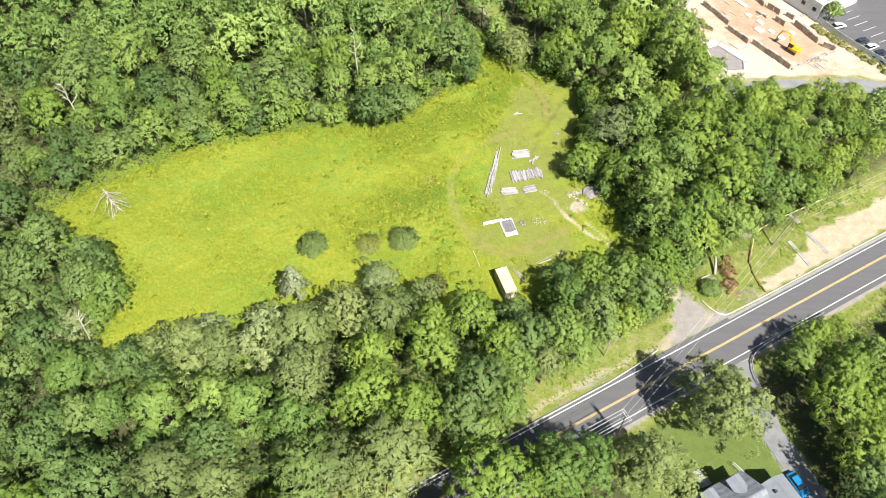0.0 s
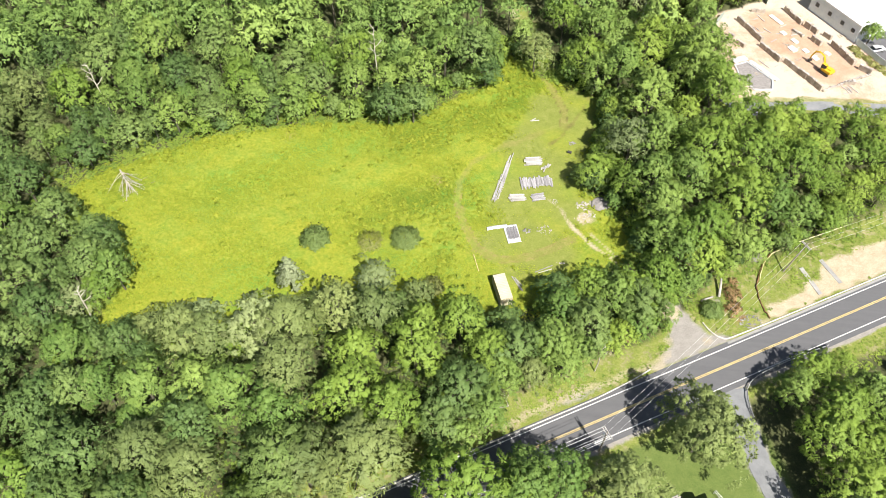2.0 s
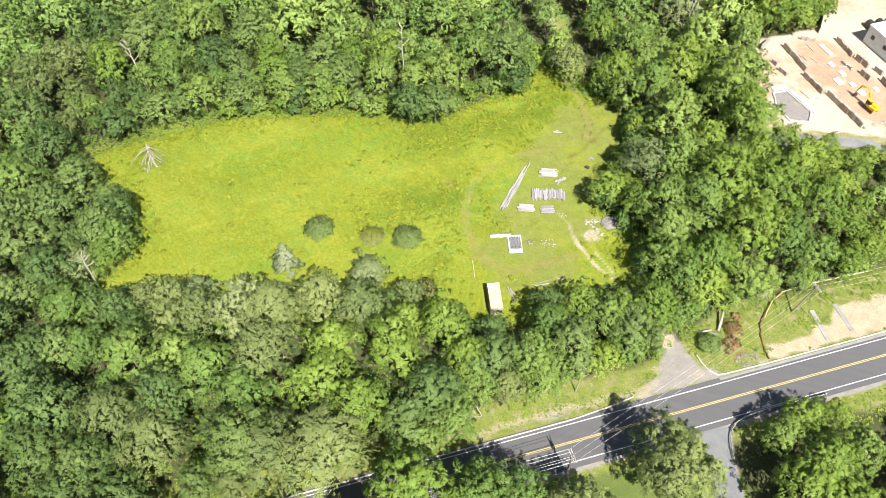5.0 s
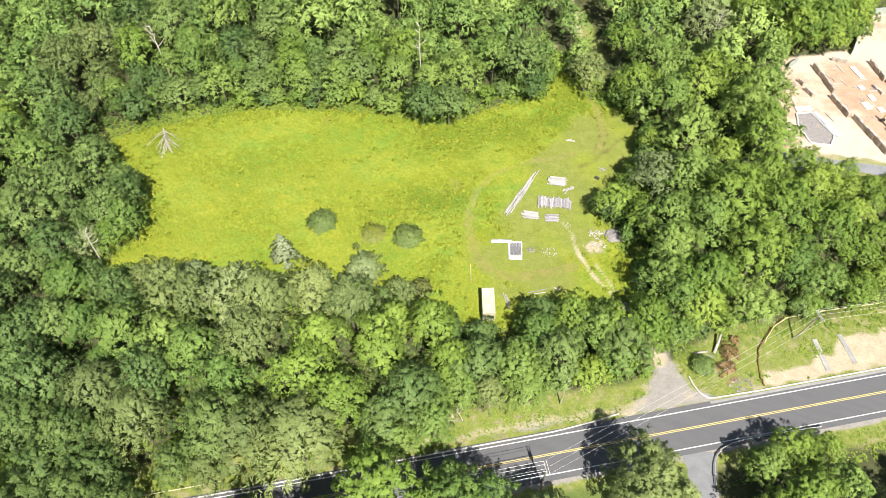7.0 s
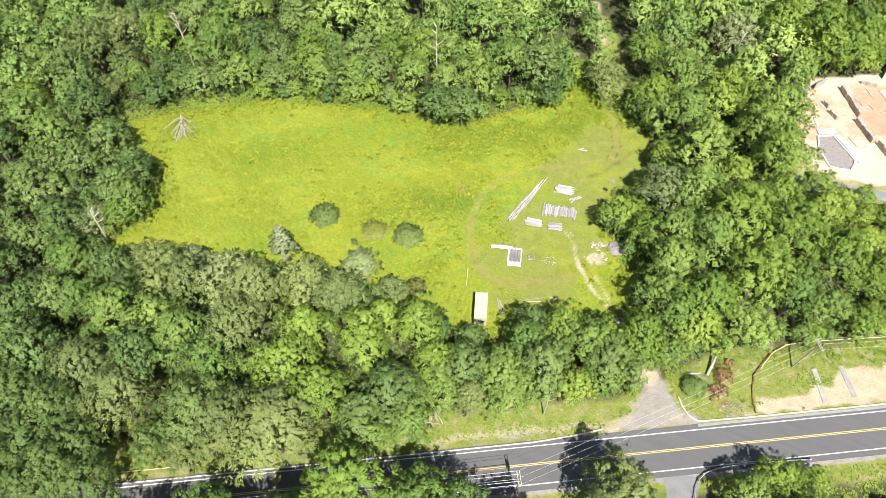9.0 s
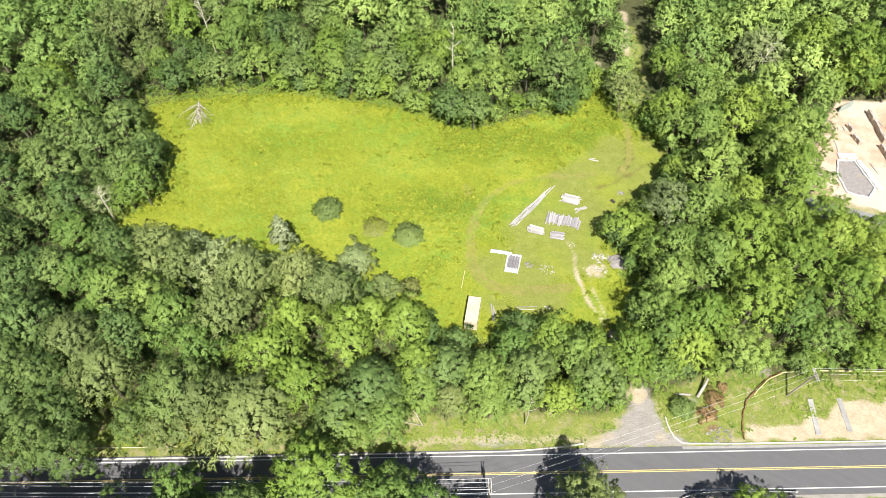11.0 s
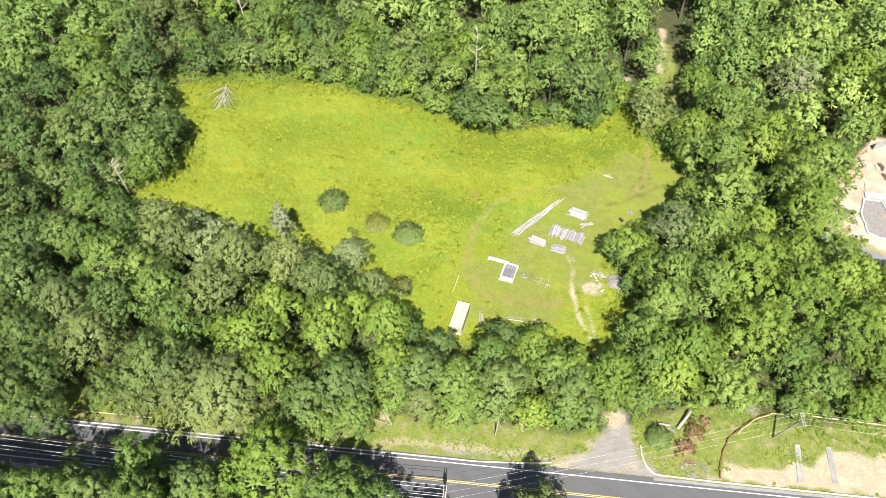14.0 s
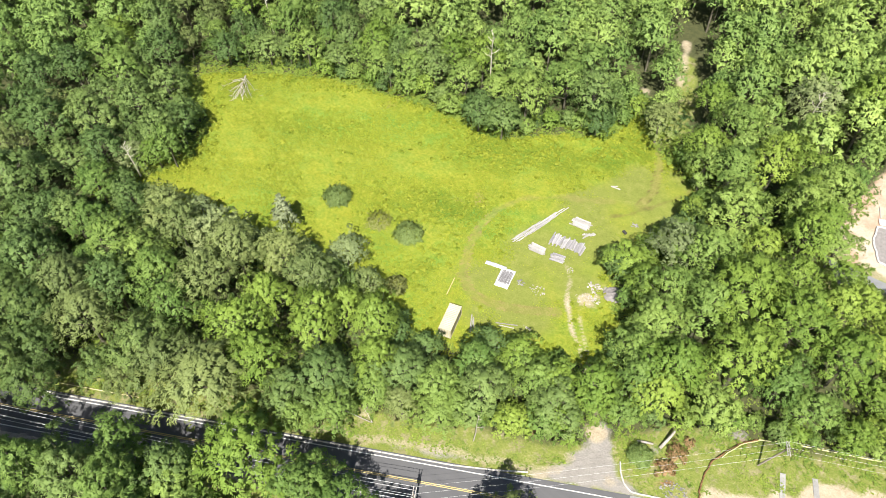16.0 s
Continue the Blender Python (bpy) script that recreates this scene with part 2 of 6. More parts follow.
FIELD = [(-62, 71), (-46, 75), (-30, 77), (-16, 83), (-4, 87), (10, 84), (27, 89), (42, 100), (44, 108), (41, 113), (34, 121), (36, 136), (38, 151), (28, 157),
         (20, 161), (13, 168), (11, 155), (2, 149), (-4, 142), (-10, 137), (-21, 137), (-33, 135), (-43, 131.5), (-54, 128), (-64, 122), (-75, 114), (-82, 107), (-73, 101), (-63, 96), (-58, 86)]
SITE = [(66, 146), (64, 165), (66, 182), (82, 191.4), (85, 208), (95, 214), (150, 214), (150, 146), (112, 147.5), (88, 147), (76, 144.5)]
LOT = [(101, 182), (106, 170), (113, 156), (126, 150), (150, 150), (150, 190), (118, 192)]
APRON = [(50.6, 92), (50.8, 87), (49.8, 82), (46.5, 77.2), (52, 79.5), (63, 86), (60, 85.6), (57.5, 86.2), (54.6, 88.5), (52.6, 92)]
SAND = [(68.5, 89.4), (69.5, 92.6), (75, 97.0), (81, 102), (83, 106.5), (90, 110), (112, 122), (113, 116), (91, 103.0), (75, 93.8)]
CLAY = [(74.5, 184.5), (84.0, 187.5), (91.8, 179.0), (97.0, 171.0), (101.4, 163.2), (90.0, 156.0), (81.0, 168.5)]
LOTN = [(62.5, 150.5), (66, 147.3), (78, 148.6), (89, 150.2), (104, 151), (118, 148.5), (150, 146), (150, 142.5), (112, 145.3), (89, 146.8), (78, 146.4), (70, 142)]


def side(poly, x, y):
    """Signed distance to a polygon: positive inside."""
    p = np.array(poly, float)
    q = np.roll(p, -1, 0)
    best, inside = np.full(x.shape, 1e9), np.zeros(x.shape, bool)
    for (ax, ay), (bx, by) in zip(p, q):
        t = np.clip(((x - ax) * (bx - ax) + (y - ay) * (by - ay)) / ((bx - ax) ** 2 + (by - ay) ** 2), 0, 1)
        best = np.minimum(best, np.hypot(x - ax - t * (bx - ax), y - ay - t * (by - ay)))
        cross = ((ay > y) != (by > y)) & (x < (bx - ax) * (y - ay) / (by - ay + 1e-12) + ax)
        inside ^= cross
    return np.where(inside, best, -best)


def off_line(points, x, y):
    best = np.full(x.shape, 1e9)
    for (ax, ay), (bx, by) in zip(points[:-1], points[1:]):
        t = np.clip(((x - ax) * (bx - ax) + (y - ay) * (by - ay)) / ((bx - ax) ** 2 + (by - ay) ** 2), 0, 1)
        best = np.minimum(best, np.hypot(x - ax - t * (bx - ax), y - ay - t * (by - ay)))
    return best


def waver(x, y, scale, seed=0.0):
    """A cheap smooth unevenness between about -1 and 1."""
    return (np.sin(x * scale + 1.7 * np.sin(y * scale * 0.83 + seed)) + np.sin(y * scale * 1.27 + 1.3 * np.sin(x * scale * 0.71 + seed * 2))) / 2


LOOP = [(24, 138), (15, 132.5), (8, 126), (5.9, 119.9), (6.1, 114.2), (7.8, 108.3), (11.5, 101.5), (15.7, 98.9), (20.8, 99.8), (26.2, 102.6), (31.4, 106.4)]
TRACK_N = [(21.5, 165), (22.5, 162.1), (24.7, 156.8), (27.3, 151.3), (29.2, 145.8), (28.7, 139.4), (27.6, 131), (27.4, 124)]
WET = [(35.4, 152.6), (33.2, 146.9), (31.0, 142.0), (28.4, 137.4), (26.0, 134.2)]
PATH_A = [(26.1, 117.0), (28.8, 114.5), (30.0, 111.9), (31.5, 109.5), (33.7, 107.0), (36.0, 104.6), (38.5, 102.9), (40.7, 101.1), (44.6, 97.6), (48, 94.0), (51, 90)]
PATH_B = [(32.2, 113.4), (32.8, 111.6), (34.7, 108.9), (37.1, 106.1), (39.3, 103.7), (41.2, 101.9), (45, 98.4)]
DRIVE = [(60.2, 74.5), (62.0, 67), (63.3, 61), (65.6, 55.5), (67.5, 50), (69.5, 42)]
SAND_WAY = [(7, 202), (10.4, 194.6), (13.4, 188.8), (14.6, 184.5)]
GLADE = [(24, 152), (24, 160), (22.4, 168), (20, 178), (16, 187), (11, 195)]

# ---- ground: one sheet to the horizon, fine where the camera looks ----
edge = np.array([130.0, 160, 210, 300, 500, 900, 1800, 3500])
gx = np.concatenate([-(edge[::-1] - 20), np.arange(-100, 4, 1.0), np.arange(4, 54, 0.56), np.arange(54, 122.1, 0.9), edge])
gy = np.concatenate([-edge[::-1] - 20, [-100, -50, -10, 5], np.arange(18, 86, 0.9), np.arange(86, 158, 0.56), np.arange(158, 216.1, 1.0), edge + 100])
X, Y = np.meshgrid(gx, gy)
along = (X - ROAD_O.x) * ROAD_U.x + (Y - ROAD_O.y) * ROAD_U.y
across = (X - ROAD_O.x) * ROAD_V.x + (Y - ROAD_O.y) * ROAD_V.y
d_field = side(FIELD, X, Y) + 0.8 * waver(X, Y, 0.55)
d_site = side(SITE, X, Y)
w_field = smooth(d_field / 1.6 + 0.5)
verge = smooth((across + 9 + waver(X, Y, 0.3)) / 2) * smooth((12.0 + 6.8 * smooth((X - 50) / 9) - across + waver(X, Y, 0.4)) / 2.5)
w_gravel = np.maximum.reduce([
    smooth(side(APRON, X, Y) / 2.4 + 0.5 + 0.25 * waver(X, Y, 1.3)),
    0.8 * smooth((2.5 + 0.3 * waver(X, Y, 0.9) - off_line(DRIVE, X, Y)) / 0.7),
    smooth((5.3 + 0.3 * waver(X, Y, 0.9) + across) / 0.6) * smooth((-across - 3.9) / 0.3),
    0.62 * smooth((0.9 - np.abs(across - 5.5) + 0.5 * waver(X, Y, 0.8)) / 0.9) * smooth((along + 27) / 5) * smooth((-8 - along) / 5),
    *[0.6 * smooth((r - np.hypot(X - x, Y - y) + 0.8 * waver(X, Y, 1.1)) / 1.5) for x, y, r in ((67.4, 101.7, 1.6), (69.7, 106.0, 1.8), (60.3, 93.6, 1.5), (93.5, 107.0, 3.2))],
    0.9 * smooth((1.5 - np.hypot(X - 36.3, Y - 117.2) + 0.4 * waver(X, Y, 2)) / 0.8)])
w_sand = np.maximum.reduce([
    smooth(side(SAND, X, Y) / 2.0 + 0.5 + 0.45 * waver(X, Y, 0.9)) * (across > 4.6),
    smooth((0.75 + 0.2 * waver(X, Y, 1.1) - off_line(PATH_A, X, Y)) / 0.8) * 0.85 * (0.5 + 0.5 * smooth((116 - Y) / 8)),
    smooth((0.6 + 0.3 * waver(X, Y, 1.3) - off_line(PATH_B, X, Y)) / 0.8) * 0.75,
    *[w * smooth((r - np.hypot(X - x, Y - y) + 0.9 * waver(X, Y, 1.0, 2)) / 1.6) for x, y, r, w in ((49.4, 83.5, 1.6, 0.4), (18.1, 67.3, 1.5, 0.5), (24.1, 71.6, 1.7, 0.5), (42.0, 84.6, 1.5, 0.5), (38.6, 79.1, 1.4, 0.5), (50.7, 90.2, 2.6, 0.7), (48.0, 77.4, 2.2, 0.6), (56.6, 84.6, 1.6, 0.5))],
    smooth((2.5 - np.hypot((X - 34.3) / 1.1, Y - 112.6) + 0.9 * waver(X, Y, 1.7)) / 1.7) * 0.62,
    0.65 * smooth((1.7 + 0.7 * waver(X, Y, 0.8) - off_line(SAND_WAY, X, Y)) / 1.6),
    0.6 * smooth((2.0 - np.hypot(X - 9.2, Y - 176.6) + 0.5 * waver(X, Y, 0.8)) / 1.6),
    0.42 * smooth((1.1 - np.abs(across - 6.2 - 0.6 * waver(X, Y, 0.5))) / 0.8) * smooth((along + 45) / 8) * (X < 50)])
ring = np.abs(off_line(LOOP, X, Y) - 0.0)
w_track = np.maximum.reduce([
    0.74 * smooth((0.5 - np.abs(ring - 0.8) + 0.2 * waver(X, Y, 1.5)) / 0.6) * smooth((124 - Y) / 10),
    0.38 * smooth((1.6 - ring + 0.6 * waver(X, Y, 0.9)) / 1.6),
    0.5 * smooth((1.5 + 0.5 * waver(X, Y, 0.7) - off_line(TRACK_N, X, Y)) / 1.4) * smooth((Y - 136) / 8),
    0.55 * smooth((4 - np.hypot((X - 0.5) / 1.1, Y - 118) + 2.0 * waver(X, Y, 0.7)) / 4),
    0.4 * smooth((3 - np.hypot(X + 36, Y - 130) + 1.2 * waver(X, Y, 0.8)) / 3)])
w_wet = np.maximum(0.8 * smooth((0.35 - np.abs(off_line(TRACK_N, X, Y) - 0.85) + 0.2 * waver(X, Y, 1.7)) / 0.5) * smooth((Y - 136) / 8),
                   0.6 * smooth((1.1 + 0.6 * waver(X, Y, 1.1) - off_line(WET, X, Y)) / 1.6))
w_lush = np.maximum.reduce([
    smooth((9 - np.hypot((X + 2) / 1.3, Y - 112) + 5 * waver(X, Y, 0.35, 4)) / 8),
    smooth((7 - off_line([(-8, 131), (2, 139), (14, 147), (18, 158)], X, Y) + 3 * waver(X, Y, 0.4, 2)) / 6),
    smooth((5 - np.hypot((X - 4) / 1.2, Y - 97) + 3 * waver(X, Y, 0.5, 1)) / 5),
    0.8 * smooth((6 - np.hypot(X + 68, Y - 108) + 2 * waver(X, Y, 0.5, 6)) / 6),
    0.6 * smooth((waver(X, Y, 0.13, 3) - 0.25) * 2)])
w_mown = smooth((4 + 2 * waver(X, Y, 0.35) - np.maximum(off_line([(22, 105), (24, 118), (26, 132), (31, 146)], X, Y) - 9, 0)) / 5)
w_site = smooth(d_site / 2.0 + 0.4 + 0.2 * waver(X, Y, 0.6))
verge = np.maximum(verge, smooth((3.0 + waver(X, Y, 0.6) - off_line(GLADE, X, Y)) / 1.5) * smooth((Y - 158) / 6))
w_site = w_site * (1 - 0.75 * smooth((2.6 + side(LOTN, X, Y) + 0.6 * waver(X, Y, 0.9)) / 1.6))
verge = np.maximum(verge, smooth((3.4 + side(LOTN, X, Y)) / 1.5))
w_clay = smooth(side(CLAY, X, Y) / 3.0 + 0.4 + 0.45 * waver(X, Y, 0.5, 3))
w_earth = np.maximum.reduce([smooth((r - np.hypot(X - x, Y - y) + 0.9 * waver(X, Y, 1.2, 1)) / 1.4) for x, y, r in ((62.5, 92.4, 1.7), (64.2, 89.8, 1.3), (62.8, 98.6, 1.2), (42.0, 83.2, 0.9), (70.4, 105.2, 0.9))])
w_lawn = smooth((-across - 6.0) / 1.0) * smooth((17 - np.hypot((X - 52) / 1.0, (Y - 56) / 1.0) + waver(X, Y, 0.5)) / 2)
calm = np.clip(1 - np.exp(-((np.abs(across) - 4.5).clip(0) / 3) ** 2), 0, 1) * (1 - w_site) * (1 - w_gravel)
dense = (X > -99) & (X < 121) & (Y > 19) & (Y < 215)
Z = ground_z(X, Y) + dense * calm * (0.12 * waver(X, Y, 0.21, 2) + 0.05 * waver(X, Y, 0.9, 1) + 0.012 * np.random.normal(size=X.shape))
rows_n, cols_n = X.shape
idx = np.arange(rows_n * cols_n).reshape(rows_n, cols_n)
quads = np.stack([idx[:-1, :-1], idx[:-1, 1:], idx[1:, 1:], idx[1:, :-1]], -1).reshape(-1, 4)


def ground_material():
    m, nt, ln, b = mat("ground", 0.95, 0, 0.15)
    co = nt.new("ShaderNodeTexCoord").outputs["Object"]
    n_big, n_mid, n_fine = noise_tex(nt, ln, 0.07, 4, 0.6, co), noise_tex(nt, ln, 0.55, 5, 0.65, co), noise_tex(nt, ln, 3.2, 4, 0.7, co)
    big, mid, fine = n_big.outputs[0], n_mid.outputs[0], n_fine.outputs[0]
    a = {k: node(nt, "ShaderNodeAttribute", attr=k).outputs["Fac"] for k in ("meadow", "mown", "gravel", "sand", "track", "site", "lawn", "verge", "lush", "wet", "clay", "earth")}
    f = maths(nt, ln, "ADD", maths(nt, ln, "MULTIPLY", mid, 0.5), maths(nt, ln, "MULTIPLY", fine, 0.5))
    tuft = noise_tex(nt, ln, 1.5, 3, 0.6, co).outputs[0]
    sward = maths(nt, ln, "ADD", maths(nt, ln, "MULTIPLY", tuft, 0.6), maths(nt, ln, "MULTIPLY", f, 0.4))
    wood = ramp(nt, ln, f, (0.35, (0.045, 0.055, 0.024)), (0.65, (0.110, 0.115, 0.050)))
    herb = ramp(nt, ln, sward, (0.34, (0.170, 0.222, 0.023)), (0.50, (0.252, 0.284, 0.032)), (0.66, (0.335, 0.332, 0.048)))
    herb = mixc(nt, ln, ramp(nt, ln, big, (0.40, (0, 0, 0)), (0.66, (1, 1, 1))), herb, mixc(nt, ln, 1.0, herb, (0.86, 0.96, 1.1), "MULTIPLY"))
    herb = mixc(nt, ln, a["lush"], herb, mixc(nt, ln, 1.0, herb, (0.84, 1.0, 1.05), "MULTIPLY"))
    patch = ramp(nt, ln, noise_tex(nt, ln, 0.28, 5, 0.62, co).outputs[0], (0.47, (0, 0, 0)), (0.60, (1, 1, 1)))
    herb = mixc(nt, ln, maths(nt, ln, "MULTIPLY", patch, maths(nt, ln, "ADD", maths(nt, ln, "MULTIPLY", a["lush"], 0.6), 0.4)), herb, mixc(nt, ln, 1.0, herb, (0.72, 0.91, 0.98), "MULTIPLY"))
    gold = ramp(nt, ln, noise_tex(nt, ln, 0.17, 4, 0.6, co).outputs[0], (0.53, (0, 0, 0)), (0.68, (1, 1, 1)))
    herb = mixc(nt, ln, maths(nt, ln, "MULTIPLY", gold, maths(nt, ln, "SUBTRACT", 1.0, a["lush"])), herb, mixc(nt, ln, 1.0, herb, (1.05, 0.99, 0.9), "MULTIPLY"))
    mown = ramp(nt, ln, f, (0.33, (0.155, 0.190, 0.038)), (0.52, (0.212, 0.242, 0.054)), (0.70, (0.285, 0.285, 0.092)))
    track = ramp(nt, ln, f, (0.33, (0.175, 0.165, 0.045)), (0.62, (0.300, 0.255, 0.095)))
    wet = ramp(nt, ln, f, (0.33, (0.085, 0.080, 0.026)), (0.62, (0.200, 0.170, 0.060)))
    sand = ramp(nt, ln, f, (0.33, (0.34, 0.275, 0.18)), (0.60, (0.50, 0.43, 0.32)))
    gravel = ramp(nt, ln, f, (0.33, (0.235, 0.218, 0.200)), (0.62, (0.345, 0.323, 0.298)))
    site = ramp(nt, ln, maths(nt, ln, "ADD", maths(nt, ln, "MULTIPLY", big, 0.5), maths(nt, ln, "MULTIPLY", f, 0.5)), (0.34, (0.44, 0.265, 0.175)), (0.45, (0.50, 0.360, 0.268)), (0.53, (0.58, 0.485, 0.390)))
    clay = ramp(nt, ln, f, (0.34, (0.38, 0.225, 0.145)), (0.60, (0.50, 0.335, 0.235)))
    site = mixc(nt, ln, maths(nt, ln, "MULTIPLY", a["clay"], 0.85), site, clay)
    earth = ramp(nt, ln, f, (0.33, (0.13, 0.070, 0.035)), (0.64, (0.34, 0.205, 0.115)))
    lawn = ramp(nt, ln, f, (0.33, (0.092, 0.140, 0.034)), (0.65, (0.155, 0.195, 0.056)))
    vg = ramp(nt, ln, f, (0.30, (0.110, 0.160, 0.032)), (0.50, (0.195, 0.232, 0.052)), (0.66, (0.310, 0.300, 0.115)))
    dry = ramp(nt, ln, noise_tex(nt, ln, 0.42, 5, 0.65, co).outputs[0], (0.50, (0, 0, 0)), (0.62, (1, 1, 1)))
    vg = mixc(nt, ln, maths(nt, ln, "MULTIPLY", dry, 0.75), vg, ramp(nt, ln, f, (0.33, (0.190, 0.170, 0.085)), (0.62, (0.360, 0.315, 0.190))))
    col = mixc(nt, ln, a["verge"], wood, vg)
    col = mixc(nt, ln, a["lawn"], col, lawn)
    col = mixc(nt, ln, a["meadow"], col, mixc(nt, ln, a["mown"], herb, mown))
    # worn places break up into the grass instead of ending in a line
    for key, c in (("track", track), ("wet", wet), ("earth", earth), ("gravel", gravel), ("sand", sand), ("site", site)):
        w = maths(nt, ln, "ADD", maths(nt, ln, "MULTIPLY", maths(nt, ln, "SUBTRACT", fine, 0.5), 0.9), maths(nt, ln, "MULTIPLY", a[key], 1.35))
        w = maths(nt, ln, "MULTIPLY", maths(nt, ln, "SUBTRACT", w, 0.18, True), 1.25, True)
        w = maths(nt, ln, "MULTIPLY", w, maths(nt, ln, "MULTIPLY", a[key], 8.0, True))
        col = mixc(nt, ln, w, col, c)
    ln.new(col, b.inputs["Base Color"])
    bump(nt, ln, b, f, 0.9, 0.25)
    return m


ground_me = raw_mesh("ground", np.stack([X, Y, Z], -1).reshape(-1, 3), quads, [ground_material()], None, True)
for key, w in (("meadow", w_field), ("mown", w_mown), ("gravel", w_gravel), ("sand", w_sand), ("track", w_track * w_field), ("site", w_site), ("clay", w_clay), ("earth", w_earth), ("lawn", w_lawn), ("verge", verge), ("lush", w_lush), ("wet", w_wet * w_field)):
    ground_me.attributes.new(key, "FLOAT", "POINT").data.foreach_set("value", np.clip(w, 0, 1).astype(np.float32).ravel())
ground = tagged(new("ground", ground_me), "meadow, forest floor and bare sandy earth", "ground", kind="structure")

# ---- road ----
def road_strip(name, u0, u1, v0, v1, z, thick, material, parent=None, label="", step=6.0, wear=0.0):
    """A slab along the road with real thickness."""
    n = max(1, int(abs(u1 - u0) / step))
    verts = []
    rng = np.random.default_rng(3)
    for i in range(n + 1):
        u = u0 + (u1 - u0) * i / n
        w = wear * rng.uniform(-1, 1)
        for v, zz in ((v0, z - thick), (v0 + w, z), (v1 + w, z), (v1, z - thick)):
            verts.append(tuple(rd(u, v, zz)))
    faces = []
    for i in range(n):
        for k in range(3):
            faces.append((i * 4 + k, (i + 1) * 4 + k, (i + 1) * 4 + k + 1, i * 4 + k + 1))
    faces += [(0, 1, 2, 3), (n * 4 + 3, n * 4 + 2, n * 4 + 1, n * 4)]
    ob = new(name, raw_mesh(name, verts, faces, [material]))
    ob.parent = parent
    return tagged(ob, label)


def asphalt_material():
    m, nt, ln, b = mat("asphalt", 0.85, 0, 0.35)
    co = nt.new("ShaderNodeTexCoord").outputs["Object"]
    mp = nt.new("ShaderNodeMapping")
    mp.inputs["Rotation"].default_value = (0, 0, -radians(ROAD_TURN))
    mp.inputs["Scale"].default_value = (0.05, 0.9, 1)
    ln.new(co, mp.inputs[0])
    streak, mid, fine = noise_tex(nt, ln, 1.0, 4, 0.6, mp.outputs[0]), noise_tex(nt, ln, 0.6, 5, 0.6, co), noise_tex(nt, ln, 14.0, 3, 0.7, co)
    f = maths(nt, ln, "ADD", maths(nt, ln, "MULTIPLY", streak.outputs[0], 0.5), maths(nt, ln, "ADD", maths(nt, ln, "MULTIPLY", mid.outputs[0], 0.25), maths(nt, ln, "MULTIPLY", fine.outputs[0], 0.25)))
    ln.new(ramp(nt, ln, f, (0.30, (0.104, 0.105, 0.113)), (0.70, (0.140, 0.139, 0.146))), b.inputs["Base Color"])
    bump(nt, ln, b, fine.outputs[0], 0.4, 0.01)
    return m


ASPHALT = asphalt_material()
WHITE_LINE = rough_mat("white_road_paint", (0.55, 0.55, 0.53), (0.80, 0.80, 0.78), 0.8, 9.0, 0.7, 0, 0.004, 0.05)
YELLOW_LINE = rough_mat("yellow_road_paint", (0.55, 0.42, 0.15), (0.72, 0.58, 0.26), 0.8, 9.0, 0.7, 0, 0.004, 0.05)
CONCRETE = rough_mat("concrete", (0.46, 0.44, 0.40), (0.66, 0.64, 0.60), 1.2, 12.0, 0.9, 0, 0.01, 0.08)
GUTTER = rough_mat("gutter_concrete", (0.25, 0.247, 0.24), (0.34, 0.335, 0.325), 0.6, 9.0, 0.9, 0, 0.006, 0.05)
road = road_strip("road", -320, 330, -4.3, 4.3, 0.07, 0.12, ASPHALT, None, "", 5.0, 0.0)
tagged(road, "two-lane grey asphalt road between woods", "road", kind="structure")
for i, (v, w, m) in enumerate(((3.3, 0.16, WHITE_LINE), (-3.25, 0.16, WHITE_LINE), (0.28, 0.13, YELLOW_LINE), (0.02, 0.13, YELLOW_LINE))):
    road_strip("lane_line", -320, 330, v - w / 2, v + w / 2, 0.076, 0.005, m, road, "yellow centre line" if m is YELLOW_LINE else "white edge line", 2.0, 0.012)


def kerb_run(points, name="kerb"):
    """Kerbstones laid end to end along a line of points, with open joints."""
    run = []
    for (ax, ay), (bx, by) in zip(points[:-1], points[1:]):
        n = max(1, round(math.hypot(bx - ax, by - ay) / 3.0))
        for i in range(n):
            s, e = i / n, (i + 1) / n
            run.append(((ax + (bx - ax) * s, ay + (by - ay) * s), (ax + (bx - ax) * e, ay + (by - ay) * e)))
    shared = {}
    for a, b in run:
        l = round(math.hypot(b[0] - a[0], b[1] - a[1]) - 0.03, 1)
        if l not in shared:
            bm = box((l, 0.22, 0.34), None, 0.02)
            me = bpy.data.meshes.new("kerbstone")
            bm.to_mesh(me)
            bm.free()
            me.materials.append(CONCRETE)
            shared[l] = me
        ob = new("kerbstone", shared[l])
        ob.parent = kerb
        ob.matrix_basis = pose((a[0] + b[0]) / 2, (a[1] + b[1]) / 2, 0.06, 0, 0, math.degrees(math.atan2(b[1] - a[1], b[0] - a[0])))


kerb = tagged(new("kerb"), "pale concrete kerb along the road", "kerb", kind="structure")
kerb_run([tuple(rd(-150, 3.9).xy), tuple(rd(-60, 3.9).xy), tuple(rd(-14, 3.95).xy), (41.8, 73.7), (46.0, 76.9)])
road_strip("gutter", 15.0, 330, 3.8, 4.3, 0.082, 0.05, GUTTER, road, "pale concrete gutter along the kerb", 2.5, 0.03)
kerb_run([(56.6, 88.4), (57.6, 86.9), (59.0, 85.6), (60.6, 85.15), tuple(rd(16.6, 4.75).xy), tuple(rd(24, 4.6).xy), tuple(rd(150, 4.45).xy)])


